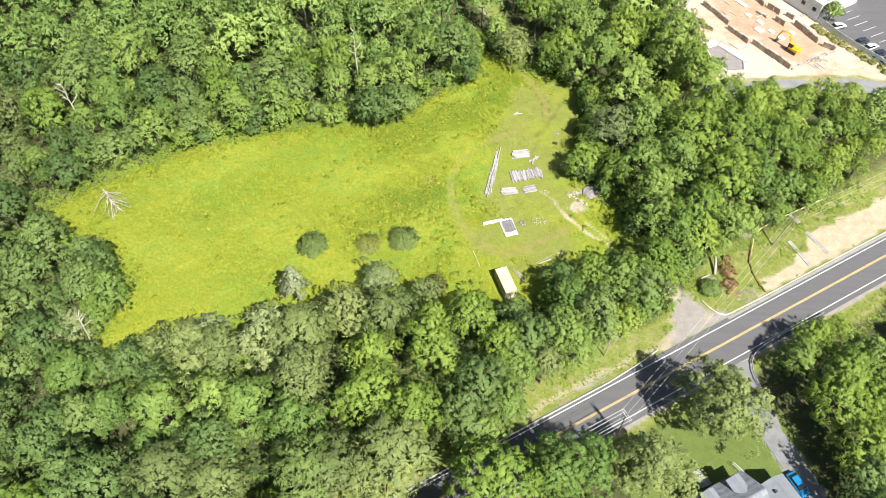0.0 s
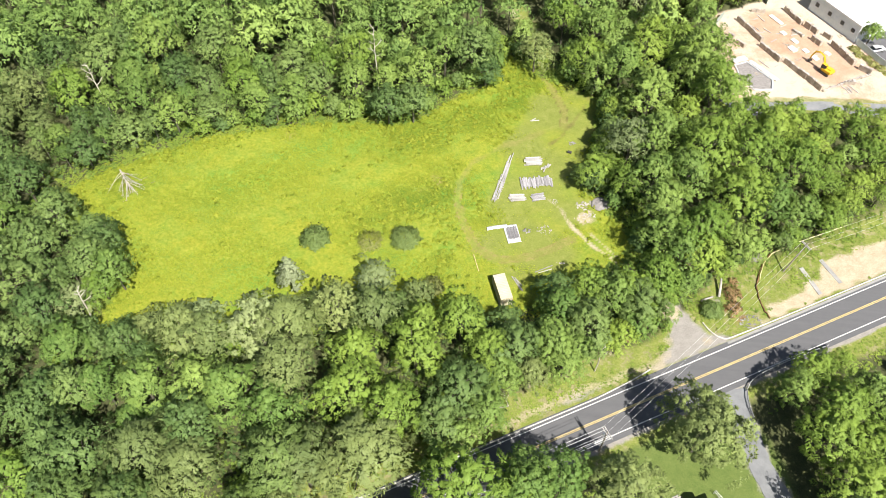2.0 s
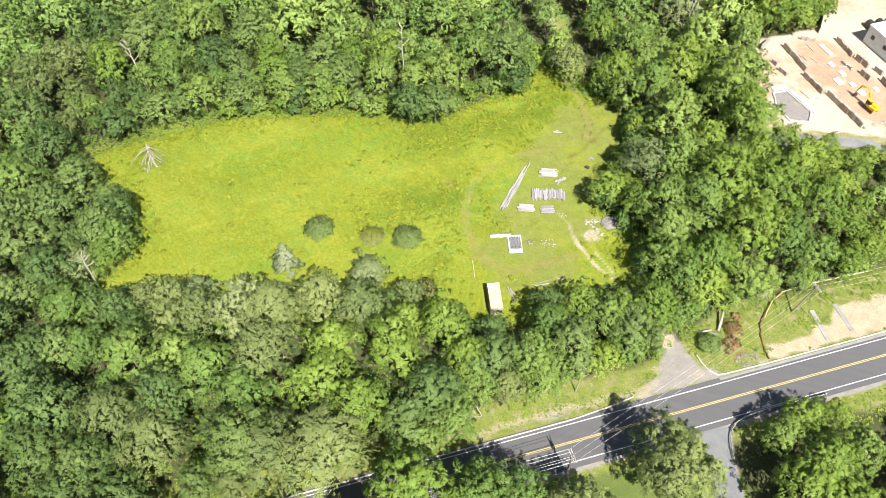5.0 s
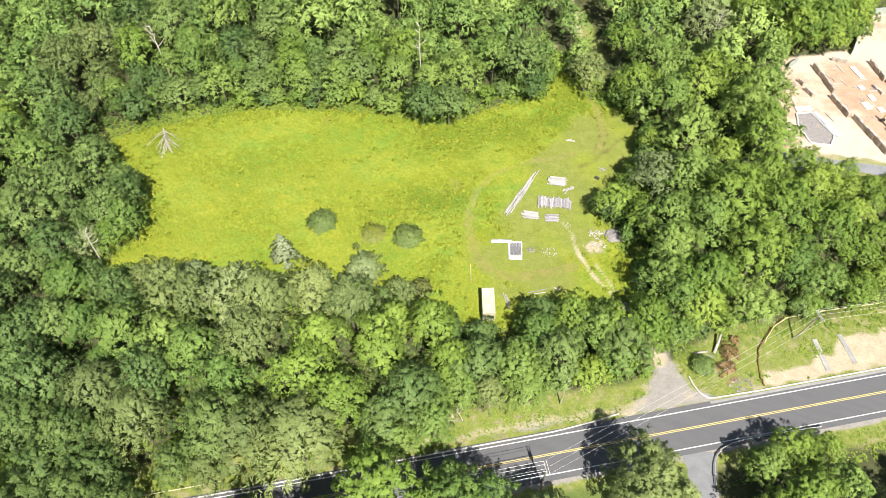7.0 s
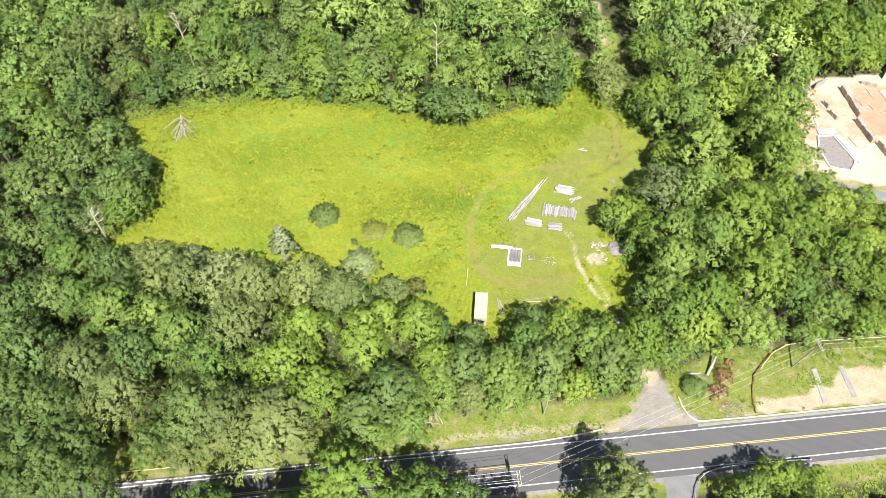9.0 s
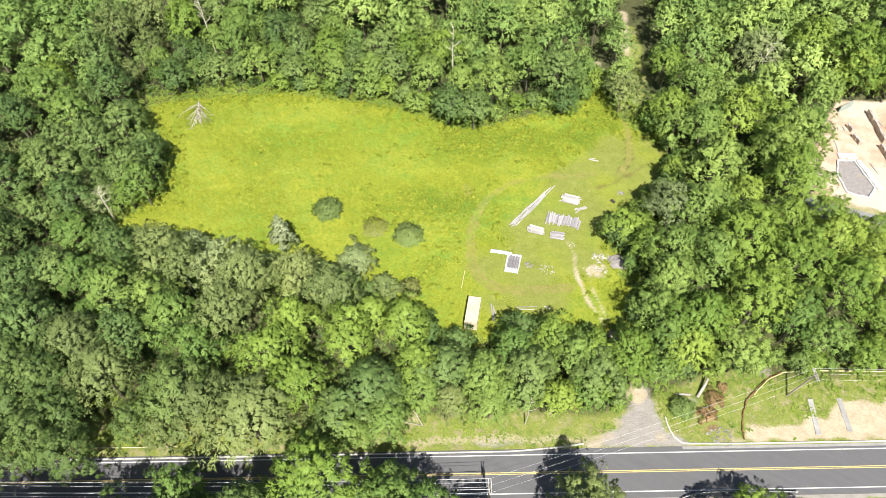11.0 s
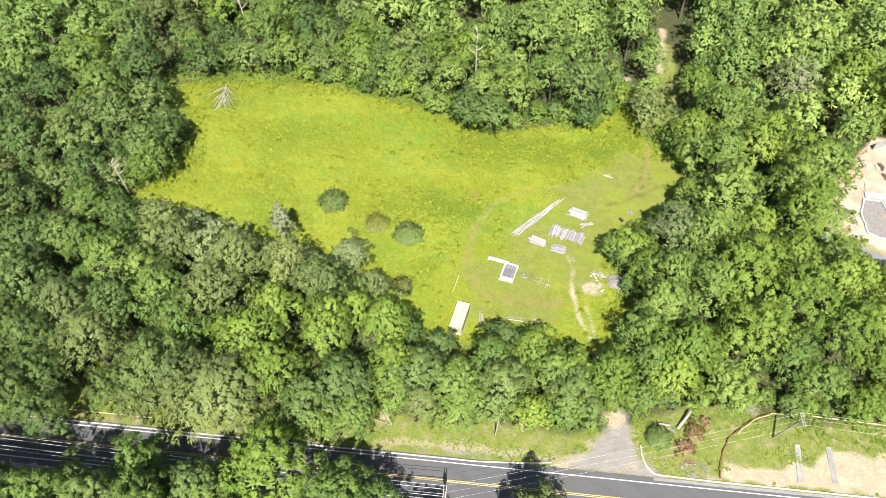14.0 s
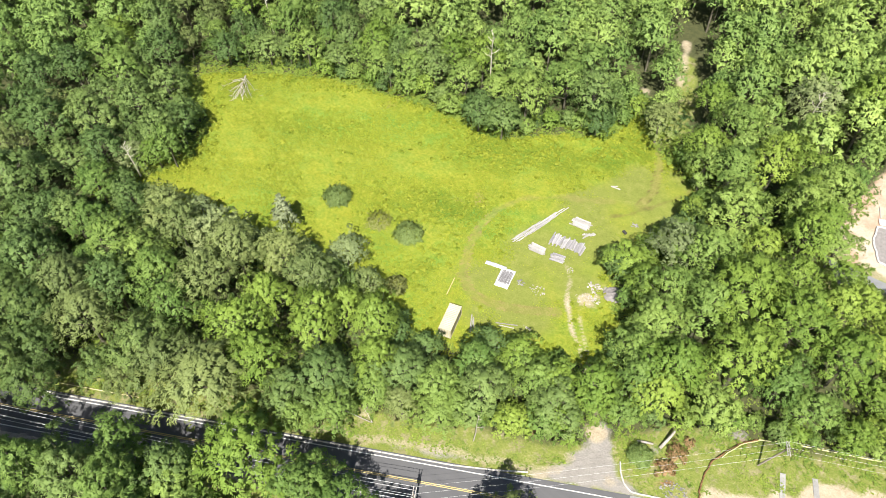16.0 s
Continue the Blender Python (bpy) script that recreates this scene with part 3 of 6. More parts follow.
# the driveway beside the house
drive_v, drive_f = [], []
drive_c = [(x0 + (x1 - x0) * k / 5, y0 + (y1 - y0) * k / 5) for (x0, y0), (x1, y1) in zip(DRIVE[:-1], DRIVE[1:]) for k in range(5)]
for i, (x, y) in enumerate(drive_c):
    (ax, ay), (bx, by) = drive_c[max(i - 2, 0)], drive_c[min(i + 2, len(drive_c) - 1)]
    l = math.hypot(bx - ax, by - ay)
    nx, ny = -(by - ay) / l, (bx - ax) / l
    w = 2.05 + 0.9 * max(0.0, 1 - i / 4) + 0.12 * math.sin(i * 2.3)
    drive_v += [(x - nx * w, y - ny * w, -0.08), (x - nx * w, y - ny * w, 0.05), (x + nx * w, y + ny * w, 0.05), (x + nx * w, y + ny * w, -0.08)]
    if i:
        drive_f += [(4 * i - 4 + k, 4 * i - 4 + k + 1, 4 * i + k + 1, 4 * i + k) for k in range(3)]
tagged(new("driveway", raw_mesh("driveway", drive_v, drive_f, [rough_mat("driveway_paving", (0.165, 0.170, 0.180), (0.235, 0.240, 0.248), 0.5, 8.0, 0.9, 0, 0.006, 0.05)])), "grey worn paved driveway beside the house", "driveway", kind="structure")


# ---- trees ----
def tree_proto(name, seed, kind, height, radius, leaves, size, spiky=0.0, base=0.25, label="", taper=0.0, lobes=0):
    """One tree at the origin: a tapered trunk with limbs, and a crown of leaf clumps."""
    rng = np.random.default_rng(seed)
    (cv, cf, cn, cc), (pos, d) = crown_arrays(rng, height, radius, leaves, size, spiky, base, lobes, taper)
    root = new(name)
    tagged(root, label, "tree")
    lean = rng.normal(0, 0.25, 2)
    top = (lean[0] * 2, lean[1] * 2, height * 0.88)
    r0 = 0.018 * height + 0.03
    runs = [([(0, 0, -0.3), (lean[0] * 0.5, lean[1] * 0.5, height * 0.3), (lean[0] * 1.2, lean[1] * 1.2, height * 0.6), top], [r0, r0 * 0.8, r0 * 0.5, 0.03])]
    for k in rng.choice(len(pos), min(11, len(pos)), replace=False):
        z0 = height * rng.uniform(0.25, 0.6)
        s = Vector((lean[0] * z0 / height * 2, lean[1] * z0 / height * 2, z0))
        e = Vector(pos[k])
        runs.append(([s, s.lerp(e, 0.5) + Vector((0, 0, -0.3)), e], [r0 * 0.38, r0 * 0.24, 0.03]))
    tube_part("trunk", runs, BARK, root, "", 5)
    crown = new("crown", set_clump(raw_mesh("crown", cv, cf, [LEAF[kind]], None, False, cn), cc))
    crown.parent = root
    return root


KINDS = ["mid-green broadleaf tree in full leaf", "bright yellow-green broadleaf tree in full leaf", "dark green dense broadleaf tree in full leaf", "olive-green feathery broadleaf tree in full leaf", "pale grey-green tree with fine leaves", "deep green shady broadleaf tree in full leaf"]
PROTO = {}
for k in range(6):
    PROTO[k] = [tree_proto("tree", 10 * k + j, k, 15.0, 5.0, (3900, 3900, 6600)[j], (0.335, 0.335, 0.265)[j], (0.6, 0.5, 0.5, 0.95, 0.85, 0.6)[k], (0.22, 0.3, 0.24)[j], KINDS[k] + (" in the wood", " at the wood's edge", " near the road")[j], 0.3) for j in range(3)]

# x, y, kind, height, radius
SOUTH_A = [(-58.1, 55.7, 2, 13.0, 4.5), (-49.4, 58.4, 0, 14.0, 4.0), (-59.4, 51.9, 2, 14.0, 4.5), (-53.7, 57.2, 2, 14.0, 4.5), (-41.1, 58.5, 0, 16.0, 5.0), (-31.7, 59.7, 0, 17.0, 5.0), (-38.8, 69.8, 3, 15.0, 5.5), (-25.6, 72.6, 4, 16.0, 5.4), (-37.4, 76.0, 4, 9.0, 3.6), (-33.5, 69.0, 3, 15.0, 5.0), (-19.5, 72.1, 3, 19.0, 6.0), (-12.1, 77.1, 3, 17.0, 5.0), (-17.9, 64.1, 3, 18.0, 5.5), (-5.2, 77.2, 3, 16.0, 5.5), (-7.5, 88.1, 4, 8.0, 4.2), (1.6, 85.0, 3, 9.0, 3.2), (-7.0, 68.7, 1, 17.0, 4.5), (3.1, 70.7, 1, 17.0, 5.5), (10.3, 78.6, 1, 15.0, 4.8), (-7.0, 61.4, 1, 17.0, 5.5), (15.6, 72.6, 1, 14.0, 4.0)]
SOUTH_B = [(1.1, 59.6, 1, 16.0, 5.0), (-26.2, 58.9, 0, 17.0, 5.0), (-18.4, 56.3, 0, 17.0, 5.0), (-15.6, 47.9, 0, 17.0, 6.0), (-11.5, 48.2, 3, 15.0, 6.4), (-2.6, 50.8, 3, 17.0, 8.2), (11.6, 64.6, 2, 15.0, 5.5), (9.5, 58.3, 2, 13.0, 5.0), (16.5, 61.7, 0, 12.0, 4.0), (-30.8, 52.5, 2, 17.0, 5.0), (-36.8, 47.1, 3, 18.0, 6.0), (-46.7, 45.4, 2, 17.0, 5.5), (-45.1, 38.9, 2, 16.0, 5.5), (-29.4, 45.4, 3, 16.0, 6.0), (-36.9, 40.1, 0, 15.0, 5.0), (-29.6, 36.2, 2, 14.0, 5.0), (-37.5, 33.5, 2, 15.0, 5.5), (-20.6, 43.8, 1, 9.0, 3.2)]
SOUTH_C = [(18.6, 82.2, 2, 7.0, 3.3), (20.6, 74.6, 2, 13.0, 5.0), (26.7, 76.2, 0, 13.0, 4.5), (28.5, 84.1, 0, 12.0, 4.2), (33.5, 80.0, 2, 14.0, 5.0), (33.6, 90.6, 1, 11.0, 4.0), (27.7, 89.7, 2, 9.0, 3.6), (43.8, 86.6, 2, 12.0, 4.8), (41.6, 90.6, 1, 11.0, 4.0), (46.9, 93.7, 1, 12.0, 4.5), (38.7, 88.1, 0, 12.0, 4.2), (29.5, 73.2, 0, 10.0, 4.0), (39.4, 80.7, 1, 8.0, 3.5)]
ROADSIDE = [(14.2, 46.2, 1, 20.0, 7.2), (-3.2, 35.0, 0, 15.0, 5.2), (23.0, 51.0, 0, 14.5, 4.6), (-8.6, 27.0, 2, 16.0, 4.8), (3.6, 32.0, 0, 16.0, 5.2), (9.0, 37.6, 0, 16.0, 5.5), (-11.5, 20.5, 2, 16.0, 6.0), (69.4, 73.0, 0, 10.0, 3.6), (74.2, 77.5, 1, 9.0, 4.0), (79.7, 80.7, 1, 6.0, 2.6), (72.4, 63.4, 1, 14.0, 5.3), (76.0, 69.4, 1, 13.0, 5.0), (74.8, 55.4, 1, 14.0, 5.4), (79.6, 62.8, 1, 12.0, 5.0), (39.2, 50.6, 3, 15.0, 6.2), (29.0, 50.7, 0, 15.0, 5.0), (-24.6, 31.6, 2, 14.0, 4.6), (-30.0, 31.4, 2, 16.0, 4.8), (-20.0, 41.2, 2, 12.0, 3.4), (-14.6, 41.9, 3, 12.0, 3.2), (-31.5, 27.0, 2, 15.0, 4.6), (-14.8, 21.0, 2, 17.0, 4.8), (18.5, 69.6, 0, 11.0, 3.8), (23.6, 70.6, 3, 10.0, 3.4), (15.0, 63.4, 2, 11.0, 3.6), (12.4, 57.0, 0, 11.0, 3.4), (31.4, 76.4, 0, 10.0, 3.4), (-38.5, 26.5, 2, 17.0, 5.0), (-37.5, 38.5, 2, 16.0, 5.0), (-52.0, 47.0, 2, 16.0, 5.0), (-20.5, 17.0, 2, 17.0, 5.5)]
# second tree, small and dark, is added as the first one's shaded side
EAST_A = [(36.2, 122.4, 1, 9.0, 4.6), (33.2, 121.8, 2, 6.5, 2.6), (42.9, 128.4, 4, 15.0, 5.0), (47.3, 118.2, 0, 16.0, 5.0), (48.1, 128.8, 0, 18.0, 5.5), (57.5, 123.6, 1, 20.0, 7.0), (53.6, 117.6, 0, 18.0, 5.5), (48.6, 110.0, 0, 16.0, 5.2), (48.6, 103.2, 0, 14.0, 4.6), (55.5, 103.9, 1, 17.0, 5.5), (63.2, 112.5, 1, 19.0, 6.5), (67.9, 123.9, 1, 18.0, 6.0), (72.2, 130.9, 1, 16.0, 5.0), (76.6, 122.9, 1, 16.0, 5.5), (70.4, 113.5, 0, 15.0, 5.0), (76.6, 112.9, 0, 12.0, 4.5), (63.5, 102.6, 0, 13.0, 5.0), (55.7, 99.1, 1, 13.0, 4.5), (51.6, 99.2, 0, 13.0, 4.5)]
EAST_B = [(80.7, 131.0, 1, 8.5, 4.0), (84.2, 122.4, 1, 8.0, 3.6), (47.6, 160.5, 1, 19.0, 6.0), (54.3, 159.8, 1, 17.0, 5.0), (41.8, 153.2, 0, 17.0, 5.5), (47.5, 143.0, 0, 18.0, 6.0), (59.6, 155.6, 0, 17.0, 5.4), (57.4, 148.1, 0, 17.0, 5.0), (27.6, 172.5, 1, 15.0, 4.5), (35.9, 153.7, 0, 13.0, 4.5), (36.1, 168.1, 0, 16.0, 5.0), (20.9, 160.9, 3, 12.0, 4.6), (33.2, 158.4, 1, 14.0, 5.0), (46.1, 184.1, 4, 18.0, 6.0), (55.9, 191.0, 1, 18.0, 6.0), (65.7, 188.7, 1, 17.0, 5.5), (73.2, 191.4, 1, 15.0, 5.0), (68.6, 185.0, 1, 11.0, 4.0), (74.0, 187.8, 1, 11.0, 4.0), (79.0, 191.2, 1, 11.0, 4.0), (81.0, 197.5, 0, 11.0, 4.0), (66.6, 187.0, 1, 13.0, 4.4), (70.8, 188.0, 1, 13.0, 4.4), (75.2, 190.6, 1, 13.0, 4.4), (79.4, 193.4, 1, 13.0, 4.4), (72.5, 195.0, 0, 15.0, 5.0), (78.0, 199.5, 1, 15.0, 5.0), (82.5, 203.0, 1, 14.0, 4.6), (66.0, 194.0, 1, 15.0, 5.0)]
NORTH = [(-12.9, 136.8, 2, 12.0, 4.6), (-7.2, 138.3, 2, 12.0, 4.6), (-6.4, 146.4, 0, 16.0, 5.0), (5.3, 156.7, 2, 16.0, 5.5), (9.0, 153.7, 2, 9.0, 4.0), (-1.6, 155.8, 0, 16.0, 5.0), (-35.5, 138.6, 0, 12.0, 4.5), (-31.0, 141.3, 2, 13.0, 4.5), (-44.6, 135.4, 0, 11.0, 4.2), (-54.5, 131.4, 2, 9.0, 4.0), (-62.1, 128.0, 0, 12.0, 4.6), (-70.1, 121.7, 2, 10.0, 4.5), (-78.4, 114.9, 2, 10.0, 4.6), (-21.9, 142.5, 0, 14.0, 4.6)]
WEST = [(-62.3, 88.8, 1, 12.0, 4.4), (-59.9, 80.1, 1, 9.0, 3.8), (-63.2, 76.1, 4, 8.0, 4.2), (-74.6, 86.2, 1, 15.0, 5.0), (-74.7, 94.6, 2, 13.0, 5.0), (-84.7, 89.6, 0, 16.0, 5.5), (-76.2, 75.7, 0, 16.0, 6.0), (-67.2, 72.2, 0, 13.0, 5.0), (-94.5, 91.7, 0, 17.0, 6.5), (-84.6, 101.6, 2, 15.0, 5.0), (-70.8, 65.5, 1, 12.0, 5.0), (-59.5, 65.8, 0, 12.0, 4.8), (-57.4, 82.6, 0, 13.5, 3.8), (-62.5, 84.0, 2, 14.0, 4.4), (-66.0, 92.5, 2, 10.0, 4.0)]
SHADY = [(tuple(rd(u, v).xy) + (k, h, 5.0)) for u, v, k, h in ((-35, -8.2, 0, 17.0), (-55, -9.4, 2, 18.0), (-61.5, -13.4, 0, 21.0), (-68, -13.2, 2, 21.0), (-75.5, -13.6, 0, 22.0), (-83, -13.4, 2, 22.0), (-90.5, -13.6, 0, 21.0), (-98.5, -13.2, 2, 21.0), (-107, -13.6, 0, 21.0))]
PADSIDE = [(66.0, 144.6, 0, 10.0, 4.2), (70.4, 140.4, 1, 8.5, 3.8), (61.8, 148.2, 1, 13.0, 4.6), (62.2, 155.0, 0, 12.5, 4.2), (74.4, 138.2, 1, 7.5, 3.4), (61.6, 161.5, 0, 13.0, 4.4), (56.4, 153.2, 1, 15.0, 4.8), (48.0, 91.8, 1, 9.0, 3.8), (52.9, 93.8, 0, 8.5, 3.4), (73.4, 50.4, 2, 13.0, 5.0), (79.0, 49.5, 0, 13.0, 5.0), (73.5, 44.0, 2, 13.0, 4.6)]
PLACED = SHADY + PADSIDE + SOUTH_A + SOUTH_B + SOUTH_C + ROADSIDE + EAST_A + EAST_B + NORTH + WEST


def road_uv(x, y):
    dx, dy = x - ROAD_O.x, y - ROAD_O.y
    return dx * ROAD_U.x + dy * ROAD_U.y, dx * ROAD_V.x + dy * ROAD_V.y


# the land that comes into view, and a margin of woods round it
SEEN = [(-16, 18), (-154, 90), (-124, 186), (-20, 206), (41, 258), (130, 196), (92, 90), (79, 45)]
rng = np.random.default_rng(7)
taken = [(x, y, r) for x, y, k, h, r in PLACED]
NEAR, FAR = list(PLACED), []


def scatter(count, x0, x1, y0, y1, gap):
    xs, ys, tone = rng.uniform(x0, x1, count), rng.uniform(y0, y1, count), rng.uniform(0, 1, count)
    d_f, d_s, d_l = side(FIELD, xs, ys), side(SITE, xs, ys), side(LOTN, xs, ys)
    d_d, d_w = off_line(DRIVE, xs, ys), off_line(SAND_WAY, xs, ys)
    d_v = off_line(GLADE, xs, ys)
    for x, y, t, f, s, l, dd, dw, dv in zip(xs, ys, tone, d_f, d_s, d_l, d_d, d_w, d_v):
        u, v = road_uv(x, y)
        north_side = 14.5 + (4.0 if x > 62 else 0.0) if x > -5 else 10.0
        if side(SEEN, np.array([x]), np.array([y]))[0] < -14:
            continue
        h = (10.0 + 9.5 * t) * (0.72 if -9 < f else 1.0)
        young = x > 66 and 112 < y < 150
        h = 6.5 + 2.5 * t if young else h
        r = h * rng.uniform(0.27, 0.36) * (1.25 if young else 1.0)
        if f > -r * 0.75 or s > -r * (0.9 if y < 176 else 0.55) or l > -r - 2.0 or -7.5 - r * 0.6 < v < north_side or dd < r + 2.5 or dw < r + 1.5 or dv < r * 0.6 + 0.8:
            continue
        if v < 0 and (28 < x < 67 and 38 < y < 70 or x > 78 and v > -16):
            continue
        if abs(x - 52) < 5 and abs(y - 88) < 8:
            continue
        if any((x - a) ** 2 + (y - b) ** 2 < (gap * (r + c)) ** 2 for a, b, c in taken):
            continue
        near = -100 < x < 100 and 20 < y < 150 and len(NEAR) < 335
        if not near and -85 < x < 88 and 24 < y < 140:
            continue
        taken.append((x, y, r))
        k = 1 if young else int(rng.choice([0, 0, 1, 1, 2, 3] if x > 40 else [0, 0, 0, 1, 2, 2, 3]))
        (NEAR if near else FAR).append((x, y, k, h, r))


scatter(4500, -100, 100, 20, 150, 0.66)
scatter(9000, -165, 150, 15, 275, 0.6)
for i, (x, y, k, h, r) in enumerate(NEAR):
    if x < -12 and y < 50 + 0.1 * x and k in (0, 2):
        k = 5
    elif x < -62 and k in (0, 1) and i % 3:
        k = 2
    p = PROTO[k][2 if road_uv(x, y)[1] < (17 if x < 62 else 30) or r > 5.9 and y < 130 else i % 2]
    s = r / 5.0
    m = Matrix.LocRotScale((x, y, gz(x, y)), Euler((0, 0, (i * 2.4) % 6.28)), (s, s, h / 15.0))
    tagged(copy_thing(p, m), group="trees of the wood")
oak = tree_proto("tree", 77, 3, 19.5, 6.1, 15000, 0.29, 0.4, 0.05, "broad cone-shaped olive-green tree beside the driveway", 0.5, 84)
oak.matrix_basis = pose(52.0, 61.8, 0)
# low shrubs that close the wood's edge down to the grass
SHRUB = [tree_proto("shrub", 200 + j, k, 5.0, 2.6, 1750, 0.28, 0.45, 0.02, l) for j, (k, l) in enumerate(((0, "mid-green shrub at the meadow's edge"), (2, "dark green shrub at the meadow's edge"), (1, "bright green shrub at the meadow's edge")))]
edge_n = 0
for (ax, ay), (bx, by) in zip(FIELD, FIELD[1:] + FIELD[:1]):
    l = math.hypot(bx - ax, by - ay)
    for i in range(int(l / 3.6)):
        f = (i + rng.uniform(0.2, 0.8)) / max(1, int(l / 3.6))
        out = rng.uniform(1.2, 3.2)
        x, y = ax + (bx - ax) * f + (by - ay) / l * out, ay + (by - ay) * f - (bx - ax) / l * out
        if math.hypot(x - 17.5, y - 90.6) < 8 or off_line(PATH_A, np.array([x]), np.array([y]))[0] < 4 or (18 < x < 30 and y > 150) or edge_n >= 62:
            continue
        edge_n += 1
        s = rng.uniform(0.75, 1.35)
        m = Matrix.LocRotScale((x, y, gz(x, y)), Euler((0, 0, rng.uniform(0, 6.28))), (s, s, s * rng.uniform(0.8, 1.25)))
        tagged(copy_thing(SHRUB[edge_n % 3], m), category="shrub", group="shrubs at the wood's edge")
for i, (x, y) in enumerate(((64.5, 184.5), (67.8, 186.3), (71.0, 188.0), (74.2, 189.9), (77.4, 191.8), (80.6, 193.8), (82.6, 197.4), (63.2, 180.5), (45.8, 86.2), (43.4, 83.8))):
    m = Matrix.LocRotScale((x, y, gz(x, y)), Euler((0, 0, i * 1.7)), (1.35, 1.35, 1.7))
    tagged(copy_thing(SHRUB[(2, 0)[i % 2]], m), category="shrub", group="shrubs at the wood's edge")
for i in range(29):
    u, v = (-46 + 2.9 * i, 12.8) if i < 15 else (16 + 3.2 * (i - 15), 19.6)
    x, y = rd(u + rng.uniform(-1, 1), v + rng.uniform(-1.2, 1.2)).xy
    if off_line(PATH_A, np.array([x]), np.array([y]))[0] < 4.5:
        continue
    s = rng.uniform(0.55, 1.1)
    m = Matrix.LocRotScale((x, y, gz(x, y)), Euler((0, 0, rng.uniform(0, 6.28))), (s, s, s * rng.uniform(0.7, 1.1)))
    tagged(copy_thing(SHRUB[i % 3], m), label=("mid-green", "dark green", "bright green")[i % 3] + " shrub between the roadside verge and the wood", category="shrub", group="shrubs at the wood's edge")
PROTO["shrub"] = SHRUB
for k in PROTO:
    for p in PROTO[k]:
        for o in (*p.children_recursive, p):
            bpy.data.objects.remove(o)

# the farther woods, one mass
far_proto = []
for j in range(5):
    r2 = np.random.default_rng(90 + j)
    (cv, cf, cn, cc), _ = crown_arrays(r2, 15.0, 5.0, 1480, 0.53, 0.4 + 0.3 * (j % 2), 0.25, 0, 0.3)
    tv, tf = tube([(0, 0, -0.5), (0.1, 0, 7), (0.2, 0.1, 12)], [0.3, 0.22, 0.05], 4)
    tn = tv * np.array([1, 1, 0])
    far_proto.append((cv, cf, tv, np.concatenate([tf[:, [0, 1, 2]], tf[:, [0, 2, 3]]]), np.concatenate([cn, tn / (np.linalg.norm(tn, axis=1, keepdims=True) + 1e-6)]), np.concatenate([cc, np.zeros(len(tv))])))
vs, fs, ms, ts, ns, cs, off = [], [], [], [], [], [], 0
for i, (x, y, k, h, r) in enumerate(FAR):
    cv, cf, tv, tf, cn, cc = far_proto[i % 5]
    a = i * 1.9
    rot = np.array([[math.cos(a), -math.sin(a), 0], [math.sin(a), math.cos(a), 0], [0, 0, 1]])
    v = (np.concatenate([cv, tv]) * np.array([r / 5, r / 5, h / 15])) @ rot.T + np.array([x, y, gz(x, y)])
    f = np.concatenate([cf, tf + len(cv)]) + off
    vs.append(v)
    ns.append(cn @ rot.T)
    cs.append(cc)
    fs.append(f)
    ms.append(np.r_[np.zeros(len(cf)), np.ones(len(tf))])
    ts.append(np.full(len(v), rng.uniform(0.45, 1) if x > 40 else rng.uniform(0, 0.45 if x < -55 else 0.9)))
    off += len(v)
woods_me = raw_mesh("woods", np.concatenate(vs), np.concatenate(fs), [LEAF_WOODS, BARK], np.concatenate(ms), False, np.concatenate(ns))
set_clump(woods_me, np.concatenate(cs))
woods_me.attributes.new("tone", "FLOAT", "POINT").data.foreach_set("value", np.concatenate(ts).astype(np.float32))
tagged(new("woods", woods_me), "dense green deciduous woods in full leaf", "woods", kind="stuff")


# ---- meadow herbs and roadside weeds ----
def herbs(name, xs, ys, sizes, material, label, blades=3, tall=0.5, tone=None, upright=0.42):
    r3 = np.random.default_rng(21)
    n = len(xs)
    zs = ground_z(xs, ys)
    c = np.repeat(np.stack([xs, ys, zs], 1), blades, 0)
    s = np.repeat(sizes, blades) * r3.uniform(0.6, 1.3, n * blades)
    c += r3.normal(size=c.shape) * np.array([1, 1, 0]) * s[:, None] * 0.6
    c[:, 2] += s * tall * r3.uniform(0.5, 1.1, n * blades)
    nn = r3.normal(size=c.shape) * upright + np.array([0, 0, 1.0])
    v, f = cards(r3, c, nn, s, 1.6)
    v, f, vn = faced(v.reshape(-1, 3, 3), nn * 0.5 + np.array([0, 0, 0.8]))
    me = raw_mesh(name, v, f, [material], None, False, vn)
    if tone is None:
        tone = np.clip(0.5 + 0.35 * waver(xs, ys, 0.25) + r3.normal(0, 0.2, n), 0, 1)
    me.attributes.new("tone", "FLOAT", "POINT").data.foreach_set("value", np.repeat(tone, blades * 3).astype(np.float32))
    set_clump(me, np.repeat(r3.uniform(0, 1, n), blades * 3))
    return tagged(new(name, me), label, "plants", kind="stuff")


